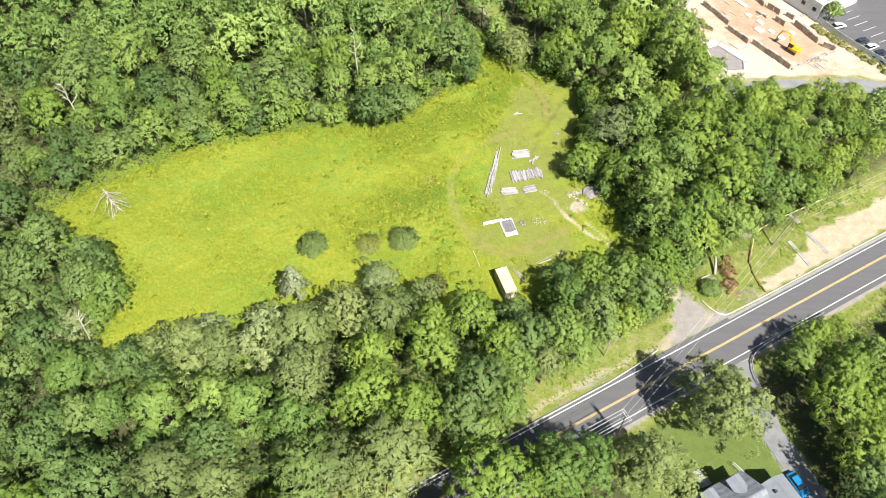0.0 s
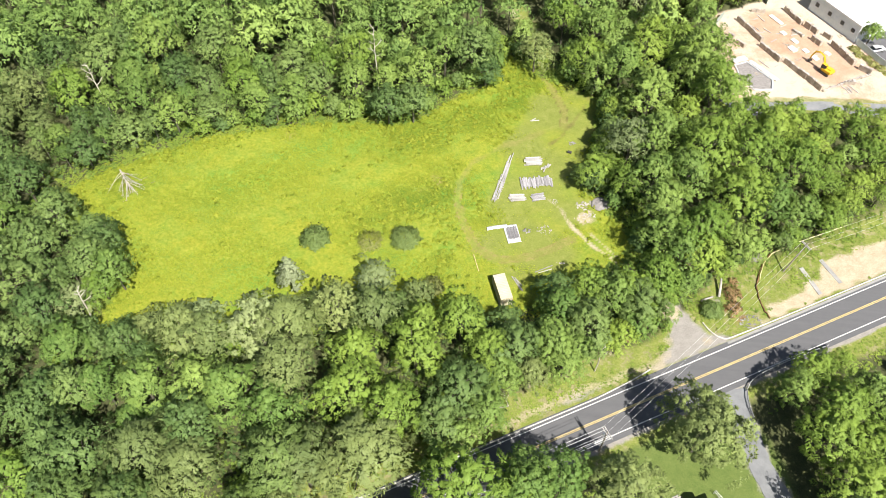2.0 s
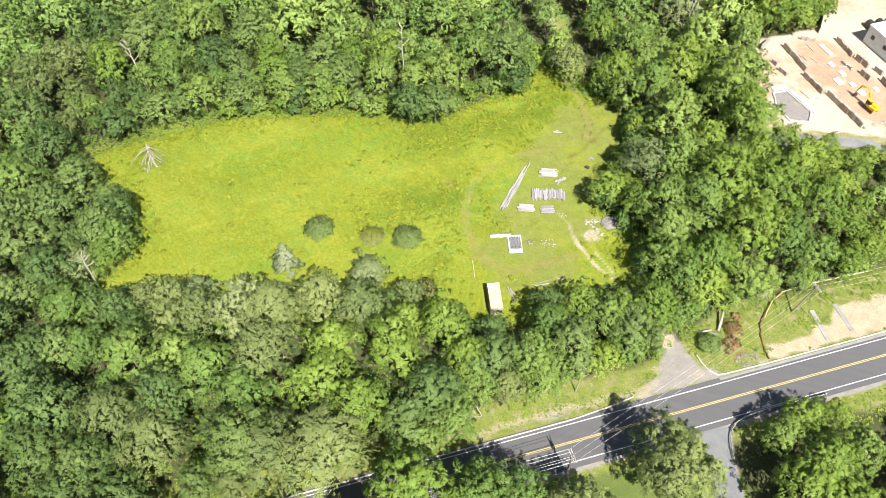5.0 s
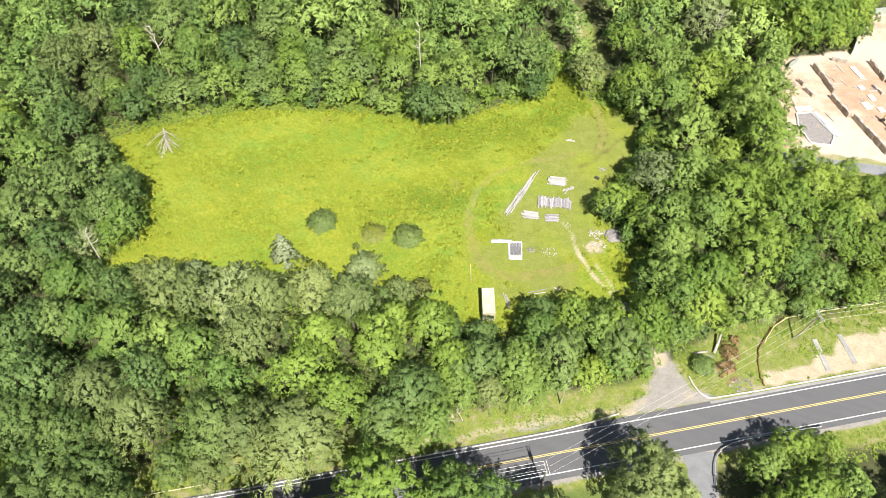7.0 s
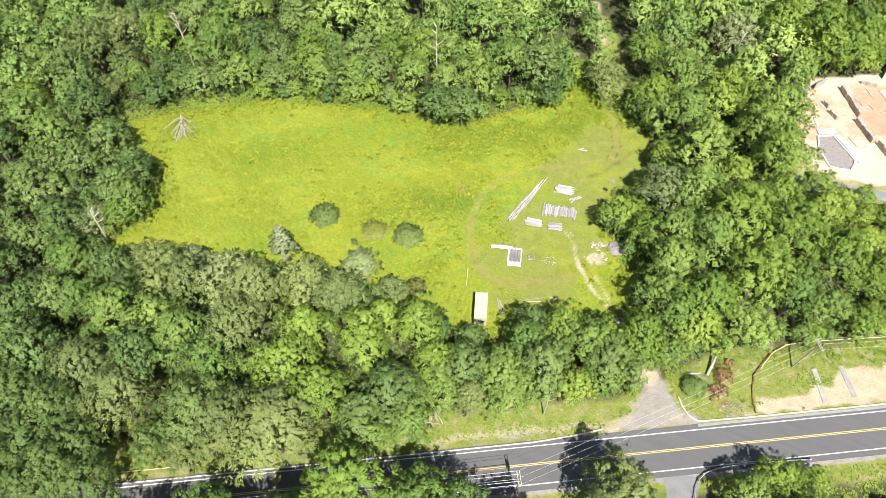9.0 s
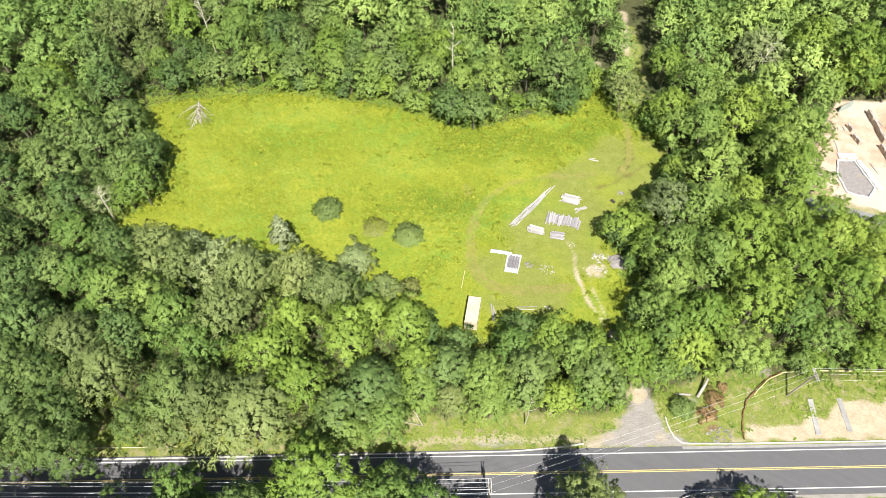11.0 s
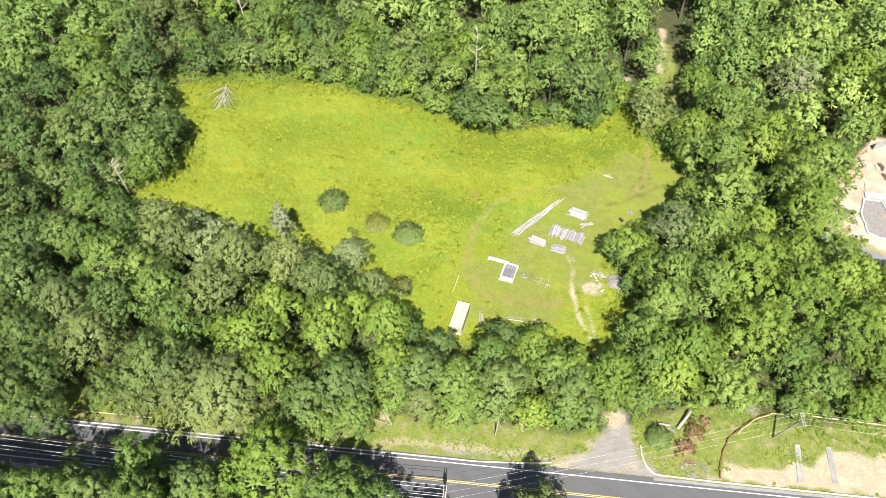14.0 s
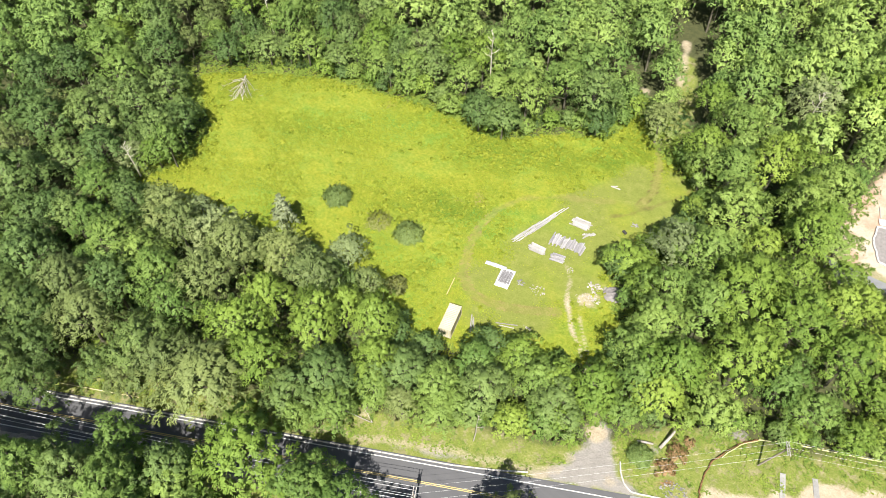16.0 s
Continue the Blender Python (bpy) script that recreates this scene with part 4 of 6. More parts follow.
hx, hy = rng.uniform(-84, 46, 95000), rng.uniform(70, 170, 95000)
lush = side(FIELD, hx, hy) + 2.5
wear = np.minimum.reduce([off_line(LOOP, hx, hy), off_line(TRACK_N, hx, hy), off_line(WET, hx, hy), off_line(PATH_A, hx, hy), off_line(PATH_B, hx, hy)])
short = smooth((13 + 4 * waver(hx, hy, 0.4) - off_line([(22, 105), (24, 118), (26, 132), (31, 146)], hx, hy)) / 7)
keep = (lush > 0) & (wear > 0.9) & (rng.uniform(0, 1, len(hx)) > 0.9 * short) & (np.hypot(hx - 36.3, hy - 116) > 5)
green = np.maximum.reduce([
    smooth((9 - np.hypot((hx + 2) / 1.3, hy - 112) + 5 * waver(hx, hy, 0.35, 4)) / 8),
    smooth((7 - off_line([(-8, 131), (2, 139), (14, 147), (18, 158)], hx, hy) + 3 * waver(hx, hy, 0.4, 2)) / 6),
    smooth((5 - np.hypot((hx - 4) / 1.2, hy - 97) + 3 * waver(hx, hy, 0.5, 1)) / 5),
    0.8 * smooth((6 - np.hypot(hx + 68, hy - 108) + 2 * waver(hx, hy, 0.5, 6)) / 6)])
hs = (0.25 - 0.09 * short) * (1 + 0.5 * green)
h_tone = np.clip(0.8 - 0.35 * green + 0.15 * waver(hx, hy, 0.13, 5) + rng.normal(0, 0.18, len(hx)), 0, 1)
herbs("meadow_grass", hx[keep], hy[keep], hs[keep], LEAF_HERB, "tall yellow-green meadow grass and weeds", 2, 0.24, h_tone[keep], 0.22)

# taller weeds in clumps where the meadow is lush
wx, wy = rng.uniform(-82, 42, 17000), rng.uniform(70, 166, 17000)
w_in = side(FIELD, wx, wy)
thick = np.maximum.reduce([
    smooth((8 - off_line([(-12, 104), (-4, 110), (3, 112), (9, 104)], wx, wy) + 4 * waver(wx, wy, 0.5, 4)) / 6),
    smooth((6 - off_line([(-8, 131), (2, 139), (12, 146), (17, 158)], wx, wy) + 3 * waver(wx, wy, 0.5, 2)) / 6),
    smooth((6 - np.hypot((wx - 5) / 1.2, wy - 96) + 3 * waver(wx, wy, 0.5, 1)) / 5),
    smooth((5 - w_in + 2 * waver(wx, wy, 0.6, 3)) / 4),
    0.7 * smooth((4 - off_line([(9, 116), (12, 128), (16, 136)], wx, wy)) / 4)])
tended = smooth((11 + 3 * waver(wx, wy, 0.4) - off_line([(22, 105), (24, 118), (26, 132), (31, 146)], wx, wy)) / 5)
patchy = smooth(0.5 + 1.1 * waver(wx, wy, 0.33, 7))
pick = (w_in > 0.3) & (rng.uniform(0, 1, len(wx)) < np.maximum(0.66 * thick, 0.05 * patchy) * (1 - 0.92 * tended)) & (off_line(LOOP, wx, wy) > 2.2) & (off_line(TRACK_N, wx, wy) > 2.5)
for a_x, a_y, a_r in ((17.5, 90.6, 4), (18, 106, 5), (16, 124, 9), (-3.7, 102.2, 3), (-11.1, 100.6, 3)):
    pick &= np.hypot(wx - a_x, wy - a_y) > a_r
n_w = pick.sum()
w_r = np.repeat(rng.uniform(0.30, 0.72, n_w), 13)
w_d = rng.normal(size=(13 * n_w, 3))
w_d[:, 2] = np.abs(w_d[:, 2]) + 0.15
w_d = unit(w_d)
w_c = np.repeat(np.stack([wx[pick], wy[pick], ground_z(wx[pick], wy[pick])], 1), 13, 0) + w_d * w_r[:, None] * np.array([1, 1, 0.8]) * rng.uniform(0.55, 1.1, 13 * n_w)[:, None]
w_n = w_d * 0.7 + rng.normal(size=w_d.shape) * 0.3 + np.array([0, 0, 1.0])
v, f = cards(rng, w_c, w_n, w_r * 0.72, 1.4)
v, f, vn = faced(v.reshape(-1, 3, 3), w_n)
weeds_me = raw_mesh("meadow_weeds", v, f, [LEAF_HERB], None, False, vn)
weeds_me.attributes.new("tone", "FLOAT", "POINT").data.foreach_set("value", np.repeat(np.clip(rng.normal(0.82, 0.22, n_w), 0, 1), 39).astype(np.float32))
set_clump(weeds_me, np.repeat(rng.uniform(0, 1, n_w), 39))
tagged(new("meadow_weeds", weeds_me), "round clumps of tall lime-green weeds in the meadow", "plants", kind="stuff")

# weeds on the verges and scrub along the wood's edges
sx2, sy2 = rng.uniform(-100, 110, 90000), rng.uniform(20, 190, 90000)
su, sv = road_uv(sx2, sy2)
s_f, s_s = side(FIELD, sx2, sy2), side(SITE, sx2, sy2)
edge_band = (s_f < 0.5) & (s_f > -7)
verge_band = (sv > 5.2 + 0.8 * waver(sx2, sy2, 0.5)) & (sv < 26)
south_band = (sv < -5.6) & (sv > -11) & ((sx2 > 66) | (sx2 < 40))
clear = (side(APRON, sx2, sy2) < -0.4) & (side(SAND, sx2, sy2) < 0.2 * waver(sx2, sy2, 0.9)) & (off_line(DRIVE, sx2, sy2) > 2.4) & (off_line(PATH_A, sx2, sy2) > 1.0) & (s_s < -1) & (off_line(SAND_WAY, sx2, sy2) > 2) & (np.hypot((sx2 - 66.4) / 1.4, sy2 - 89.6) > 2.0) & (np.hypot(sx2 - 17.5, sy2 - 90.6) > 4)
ok = (edge_band | verge_band | south_band) & clear
grow = np.where(edge_band & ~verge_band, 0.34, 0.17) * (1 + 0.7 * smooth((waver(sx2, sy2, 0.5, 5) - 0.1) * 3))
herbs("roadside_weeds", sx2[ok], sy2[ok], grow[ok], LEAF_WEED, "rank green weeds and low scrub along the edges", 5, 0.45, None, 0.3)

# undergrowth below the trees, coloured dark to deepen the shade between crowns
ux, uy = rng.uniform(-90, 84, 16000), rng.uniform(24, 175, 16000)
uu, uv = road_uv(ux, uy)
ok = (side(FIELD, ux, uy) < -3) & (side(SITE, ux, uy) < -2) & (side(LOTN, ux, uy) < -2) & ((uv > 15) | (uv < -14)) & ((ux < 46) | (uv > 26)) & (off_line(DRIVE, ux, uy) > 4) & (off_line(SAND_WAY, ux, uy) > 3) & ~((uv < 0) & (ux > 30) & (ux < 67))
herbs("undergrowth", ux[ok], uy[ok], np.full(ok.sum(), 0.5), LEAF_UNDER_SHADED, "green undergrowth below the trees", 5, 1.4)


# ---- more materials ----
WOOD_GREY = rough_mat("weathered_planks", (0.24, 0.23, 0.22), (0.44, 0.42, 0.40), 1.5, 18.0, 0.9, 0, 0.01, 0.3)
WOOD_WHITE = rough_mat("whitened_boards", (0.33, 0.315, 0.30), (0.53, 0.51, 0.49), 1.2, 14.0, 0.85, 0, 0.01, 0.18)
WOOD_PALE = rough_mat("silvered_planks", (0.25, 0.24, 0.25), (0.45, 0.435, 0.445), 1.5, 18.0, 0.9, 0, 0.01, 0.3)
WOOD_YELLOW = rough_mat("fresh_timber", (0.52, 0.43, 0.20), (0.70, 0.60, 0.32), 1.5, 18.0, 0.85, 0, 0.01, 0.15)
WOOD_AGED = rough_mat("aged_pallet_wood", (0.15, 0.145, 0.15), (0.29, 0.28, 0.29), 1.5, 18.0, 0.9, 0, 0.01, 0.2)
TARP = rough_mat("white_tarpaulin", (0.52, 0.53, 0.54), (0.66, 0.67, 0.68), 0.9, 6.0, 0.55, 0, 0.03, 0.05)
CREAM_STEEL = rough_mat("cream_painted_steel", (0.48, 0.435, 0.30), (0.62, 0.575, 0.42), 0.5, 5.0, 0.55, 0, 0.004, 0.04)
STONE = rough_mat("rubble_stone", (0.16, 0.155, 0.15), (0.34, 0.325, 0.31), 1.4, 9.0, 0.95, 0, 0.05, 0.3)
GRAVEL_HEAP = rough_mat("gravel_heap", (0.21, 0.195, 0.19), (0.34, 0.315, 0.305), 1.8, 16.0, 0.95, 0, 0.06, 0.1)
POLE_WOOD = rough_mat("utility_pole_wood", (0.20, 0.17, 0.14), (0.36, 0.32, 0.28), 1.0, 12.0, 0.9, 0, 0.01, 0.1)
CABLE = rough_mat("overhead_cable", (0.68, 0.69, 0.70), (0.82, 0.83, 0.84), 1.0, 10.0, 0.45, 0.1, 0.0, 0.05)
GALVANISED = rough_mat("galvanised_steel", (0.56, 0.57, 0.58), (0.74, 0.75, 0.76), 1.0, 8.0, 0.5, 0.25, 0.002, 0.08)
SHINGLE = rough_mat("grey_roof_shingle", (0.15, 0.16, 0.19), (0.27, 0.29, 0.33), 1.2, 10.0, 0.85, 0, 0.01, 0.18)
METAL_ROOF = rough_mat("pale_metal_roof", (0.235, 0.26, 0.30), (0.32, 0.35, 0.39), 0.8, 8.0, 0.45, 0.2, 0.004, 0.05)
SIDING = rough_mat("white_siding", (0.62, 0.62, 0.60), (0.80, 0.80, 0.78), 0.7, 8.0, 0.7, 0, 0.003, 0.05)
GLASS_DARK = rough_mat("dark_window_glass", (0.015, 0.018, 0.022), (0.03, 0.035, 0.04), 1.0, 4.0, 0.08, 0, 0.0, 0.05, 0.6)
RUBBER = rough_mat("black_rubber", (0.02, 0.02, 0.02), (0.05, 0.05, 0.05), 3.0, 20.0, 0.8, 0, 0.002, 0.05)
CHROME = rough_mat("wheel_rim", (0.4, 0.4, 0.42), (0.6, 0.6, 0.62), 3.0, 20.0, 0.3, 0.8, 0.0, 0.05)
EXC_YELLOW = rough_mat("yellow_machine_paint", (0.62, 0.38, 0.02), (0.80, 0.53, 0.04), 1.5, 9.0, 0.45, 0, 0.003, 0.04)
STEEL_DARK = rough_mat("dark_steel", (0.05, 0.05, 0.05), (0.12, 0.11, 0.10), 2.0, 12.0, 0.6, 0.4, 0.004, 0.05)
BLOCK = rough_mat("foundation_block", (0.30, 0.255, 0.205), (0.50, 0.44, 0.37), 0.9, 7.0, 0.95, 0, 0.03, 0.15)
GREEN_FENCE = rough_mat("grey_green_fence", (0.26, 0.31, 0.28), (0.38, 0.43, 0.39), 0.8, 7.0, 0.8, 0, 0.004, 0.06)
PALE_FENCE = rough_mat("pale_blue_white_fence", (0.60, 0.66, 0.70), (0.76, 0.80, 0.83), 0.8, 7.0, 0.7, 0, 0.004, 0.05)
MEMBRANE = rough_mat("white_roof_membrane", (0.74, 0.75, 0.76), (0.86, 0.87, 0.88), 0.4, 4.0, 0.6, 0, 0.003, 0.03)
HOSE_BROWN = rough_mat("brown_bark_strip", (0.10, 0.055, 0.025), (0.30, 0.17, 0.08), 1.5, 12.0, 0.9, 0, 0.02, 0.1)
HOSE_YELLOW = rough_mat("yellow_pipe", (0.55, 0.50, 0.24), (0.74, 0.70, 0.42), 1.5, 12.0, 0.6, 0, 0.004, 0.05)
DEAD_LEAF = leaf_mat("dead_russet_leaves", (0.23, 0.145, 0.060), (0.42, 0.300, 0.150), False, 0.2)
LEAF_TAN = leaf_mat("leaf_brownish", (0.23, 0.255, 0.075), (0.36, 0.365, 0.130), False, 0.25)
LOG_GREY = rough_mat("weathered_log", (0.26, 0.24, 0.21), (0.46, 0.43, 0.39), 1.6, 12.0, 0.95, 0, 0.03)
SHOULDER_GREY = rough_mat("shoulder_grey", (0.27, 0.265, 0.26), (0.40, 0.39, 0.375), 0.8, 9.0, 0.95, 0, 0.01, 0.08)
LEAF_BLUE = leaf_mat("leaf_blue_green", (0.160, 0.225, 0.064), (0.290, 0.370, 0.120), False, 0.25)
LEAF_GREY = leaf_mat("leaf_silver", (0.235, 0.280, 0.140), (0.455, 0.505, 0.310), False, 0.25)


def paint(name, colour):
    return rough_mat(name, tuple(c * 0.85 for c in colour), colour, 1.0, 6.0, 0.25, 0.1, 0.0, 0.03, 0.5)


# ---- the meadow's clutter ----
def board(parent, x, y, z, length, width, thick, turn, material=WOOD_GREY, tilt=0.0, name="plank"):
    """One board, shared by size, laid in its stack."""
    key = (round(length, 1), width, thick, material.name)
    if key not in BOARDS:
        bm = box((key[0], width, thick), None, 0.012)
        me = bpy.data.meshes.new("plank")
        bm.to_mesh(me)
        bm.free()
        me.materials.append(material)
        BOARDS[key] = me
    ob = new(name, BOARDS[key])
    ob.parent = parent
    ob.matrix_basis = pose(x, y, z, 0, tilt, turn)
    return ob


BOARDS = {}
rb = random.Random(5)


def lumber(name, x, y, turn, label, rows_n, layers, length, width, pitch, material, ragged=0.3, category="lumber", skew=2.0):
    """A stack of boards side by side and one on another, with ragged ends."""
    root = thing(name, pose(x, y, gz(x, y), 0, 0, turn), label, category, "stacked lumber on the meadow")
    for s in (-0.32, 0.32):
        board(root, s * length, 0, 0.06, rows_n * pitch, 0.12, 0.12, 90, WOOD_GREY, 0, "bearer")
    for layer in range(layers):
        for i in range(rows_n):
            if layer and rb.random() < 0.25:
                continue
            l = length * rb.choice((1.0, 0.9, 0.8, 1.05))
            board(root, rb.uniform(-ragged, ragged), (i - (rows_n - 1) / 2) * pitch + rb.uniform(-0.03, 0.03), 0.17 + layer * 0.13, l, width, 0.1, rb.uniform(-skew, skew), material)
    return root


# long timbers lying in a line
long_pile = thing("timber_pile", pose(16.0, 123.8, 0, 0, 0, 79.2), "long pale weathered timbers piled in a line on grass", "lumber", "stacked lumber on the meadow")
for i in range(24):
    f = i / 23
    board(long_pile, -6.6 + 8.4 * f + rb.uniform(-1.2, 1.2), rb.uniform(-0.5, 0.5) * (1.5 - 0.8 * f), 0.1 + 0.09 * (i % 4), rb.choice((6.0, 7.5, 5.0)), 0.18, 0.1, rb.uniform(-4, 4) * (1.2 - f), WOOD_PALE if i % 3 == 0 else WOOD_WHITE)
for i in range(7):
    board(long_pile, -6.0 + i * 0.55, rb.uniform(-0.1, 0.1), 0.46, 1.5, 0.12, 0.08, 90 + rb.uniform(-18, 18), WOOD_WHITE)
lumber("lumber_stack", 22.2, 128.2, 10, "whitish boards in a neat low stack on grass", 8, 3, 3.9, 0.28, 0.31, WOOD_WHITE, 0.25)
lumber("lumber_stack", 23.2, 121.7, 102, "row of grey weathered planks laid side by side on grass", 26, 2, 2.9, 0.27, 0.28, WOOD_PALE, 0.5, skew=6.0)
lumber("lumber_stack", 19.1, 116.5, 10, "small stack of long whitish boards on grass", 7, 3, 3.6, 0.25, 0.27, WOOD_WHITE, 0.25)
lumber("lumber_stack", 23.8, 117.3, 18, "small loose stack of grey-white boards on grass", 7, 2, 2.8, 0.24, 0.28, WOOD_PALE, 0.35, skew=5.0)
loose = thing("board_heap", pose(25.4, 126.6, 0, 0, 0, 35), "heap of broken whitish boards on grass", "lumber", "stacked lumber on the meadow")
for i in range(9):
    board(loose, rb.uniform(-1.4, 1.0), rb.uniform(-0.6, 0.6), 0.08 + 0.07 * (i % 4), rb.choice((1.2, 0.8, 1.9)), 0.3, 0.07, rb.choice((35, 45, -40, 60)) + rb.uniform(-12, 12), WOOD_WHITE)

# white tarpaulin with pallets on it
tarp_root = thing("tarpaulin", pose(17.9, 106.6, 0, 0, 0, 17), "white wrinkled tarpaulin spread on the grass", "tarpaulin")


def sheet(name, cx, cy, sx, sy, parent, material, lift=0.1, seed=1):
    bm = bmesh.new()
    nx, ny = int(sx / 0.22), int(sy / 0.22)
    grid = []
    for j in range(ny + 1):
        for i in range(nx + 1):
            x, y = cx + (i / nx - 0.5) * sx, cy + (j / ny - 0.5) * sy
            e = 0.12 * noise.noise(Vector((x * 1.1 + seed, y * 1.1, seed)))
            z = lift + 0.09 * noise.noise(Vector((x * 1.7, y * 1.7, seed * 3))) + 0.05 * noise.noise(Vector((x * 4, y * 4, seed)))
            grid.append(bm.verts.new((x + e, y + e, max(0.05, z))))
    for j in range(ny):
        for i in range(nx):
            a = j * (nx + 1) + i
            bm.faces.new((grid[a], grid[a + 1], grid[a + nx + 2], grid[a + nx + 1]))
    ret = bmesh.ops.extrude_face_region(bm, geom=list(bm.faces))
    for v in ret["geom"]:
        if isinstance(v, bmesh.types.BMVert):
            v.co.z += 0.03
    bmesh.ops.recalc_face_normals(bm, faces=list(bm.faces))
    return part(name, bm, material, parent, "", None, True)


sheet("sheet", 0.6, -0.6, 2.9, 4.9, tarp_root, TARP, 0.1, 1)
sheet("flap", -2.2, 1.7, 4.4, 0.95, tarp_root, TARP, 0.14, 4)
pallet_root = thing("pallet_stack", pose(17.9, 106.6, 0.2, 0, 0, 17) @ pose(0.6, -0.75, 0), "grey weathered wooden pallets lying on the white tarpaulin", "pallet")
for i in range(11):
    board(pallet_root, -0.95 + i * 0.21, 0.25, 0.14 + 0.02 * (i % 2), 3.0 + 0.2 * (i % 3), 0.19, 0.06, 90 + rb.uniform(-2, 2), WOOD_AGED, 0, "slat")
for j in (-1.1, 0.0, 1.1):
    board(pallet_root, 0.1, j + 0.25, 0.06, 2.3, 0.12, 0.1, 0, WOOD_AGED, 0, "bearer")


def rubble(name, x, y, radius, count, size, label, material, flat=0.5):
    """Broken stones lying in a loose heap; each is a part."""
    root = thing(name, pose(x, y, gz(x, y)), label, "rubble")
    forms = []
    for s in range(4):
        bm = bmesh.new()
        bmesh.ops.create_icosphere(bm, subdivisions=1, radius=0.5)
        for v in bm.verts:
            v.co *= 0.75 + 0.5 * noise.noise(v.co * 2.3 + Vector((s * 7, 0, 0)))
            v.co.z *= flat
        me = bpy.data.meshes.new("stone")
        bm.to_mesh(me)
        bm.free()
        me.materials.append(material)
        forms.append(me)
    for i in range(count):
        a, r = rb.uniform(0, 6.28), radius * math.sqrt(rb.random())
        ob = new("stone", forms[i % 4])
        ob.parent = root
        k = size * rb.uniform(0.5, 1.5)
        ob.matrix_basis = Matrix.LocRotScale((r * math.cos(a), r * math.sin(a) * 0.8, k * 0.12), Euler((rb.uniform(-0.3, 0.3), rb.uniform(-0.3, 0.3), rb.uniform(0, 6.28))), (k * rb.uniform(0.8, 1.6), k, k))
    return root


PALE_STONE = rough_mat("pale_broken_concrete", (0.34, 0.31, 0.29), (0.52, 0.48, 0.45), 1.5, 10.0, 0.95, 0, 0.03, 0.25)
rubble("rubble_heap", 21.6, 107.4, 1.0, 26, 0.42, "small heap of grey broken stone on grass", STONE)
rubble("rubble_heap", 25.4, 108.1, 1.7, 38, 0.30, "scattered pale broken concrete in short grass", PALE_STONE)
rubble("rubble_heap", 33.6, 116.0, 1.6, 48, 0.48, "heap of pale broken concrete beside the gravel mound", PALE_STONE)
rubble("rubble_heap", 35.0, 113.6, 1.5, 40, 0.34, "spread of pale broken concrete below the gravel mound", PALE_STONE)
rubble("rubble_heap", 33.6, 112.4, 1.9, 40, 0.26, "thin spread of pale stones on sandy ground", PALE_STONE)
rubble("rubble_heap", 30.9, 135.4, 0.8, 16, 0.45, "grey broken blocks lying in the grass", STONE)
rubble("rubble_heap", 27.2, 116.4, 0.9, 18, 0.25, "few pale stones at the head of the path", PALE_STONE)
rubble("rubble_heap", 28.9, 99.7, 0.7, 6, 0.5, "few pale stones at the wood's edge", PALE_STONE)
rubble("riprap", 66.0, 89.6, 2.3, 110, 0.36, "grey riprap stones beside the kerb", STONE)

bm = bmesh.new()
bmesh.ops.create_icosphere(bm, subdivisions=4, radius=1.0)
for v in bm.verts:
    k = 1 + 0.18 * noise.noise(v.co * 1.6) + 0.06 * noise.noise(v.co * 6)
    v.co = Vector((v.co.x * 2.2 * k, v.co.y * 1.9 * k, max(-0.1, v.co.z) * (0.72 + 0.3 * noise.noise(v.co * 3.1)) * k))
mound = part("gravel_mound", bm, GRAVEL_HEAP, None, "", pose(37.6, 116.9, 0, 0, 0, 30), True)
tagged(mound, "low mound of grey-mauve gravel by the trees", "mound")

stray = [(20.3, 93.4, 3.9, -57, WOOD_GREY, 0.22), (20.8, 93.1, 3.4, -60, WOOD_GREY, 0.18), (20.6, 93.9, 2.4, -50, WOOD_WHITE, 0.16), (25.6, 97.7, 4.2, 32, WOOD_GREY, 0.16), (25.9, 97.2, 3.0, 26, WOOD_WHITE, 0.12), (11.7, 97.6, 4.4, -71, WOOD_YELLOW, 0.14), (22.0, 142.2, 2.2, 12, WOOD_WHITE, 0.26), (21.6, 142.5, 1.4, 40, WOOD_WHITE, 0.2)]
for x, y, l, a, m, w in stray:
    ob = board(None, x, y, 0.13, l, w, 0.14, a, m, 0, "plank")
    tagged(ob, {WOOD_GREY: "grey weathered plank lying loose in the grass", WOOD_WHITE: "whitish plank lying loose in the grass", WOOD_YELLOW: "long yellowish timber lying loose in the grass"}[m], "plank", "loose planks")
barrel = bmesh.new()
bmesh.ops.create_cone(barrel, cap_ends=True, segments=14, radius1=0.32, radius2=0.3, depth=0.95, matrix=pose(0, 0, 0.32, 90, 0, 70))
bmesh.ops.bevel(barrel, geom=[e for e in barrel.edges if e.is_manifold and e.calc_face_angle(0) > 1], offset=0.03, segments=1, affect="EDGES")
tagged(part("barrel", barrel, STEEL_DARK, None, "", pose(30.5, 132.1, 0)), "dark steel barrel lying in the grass", "barrel")


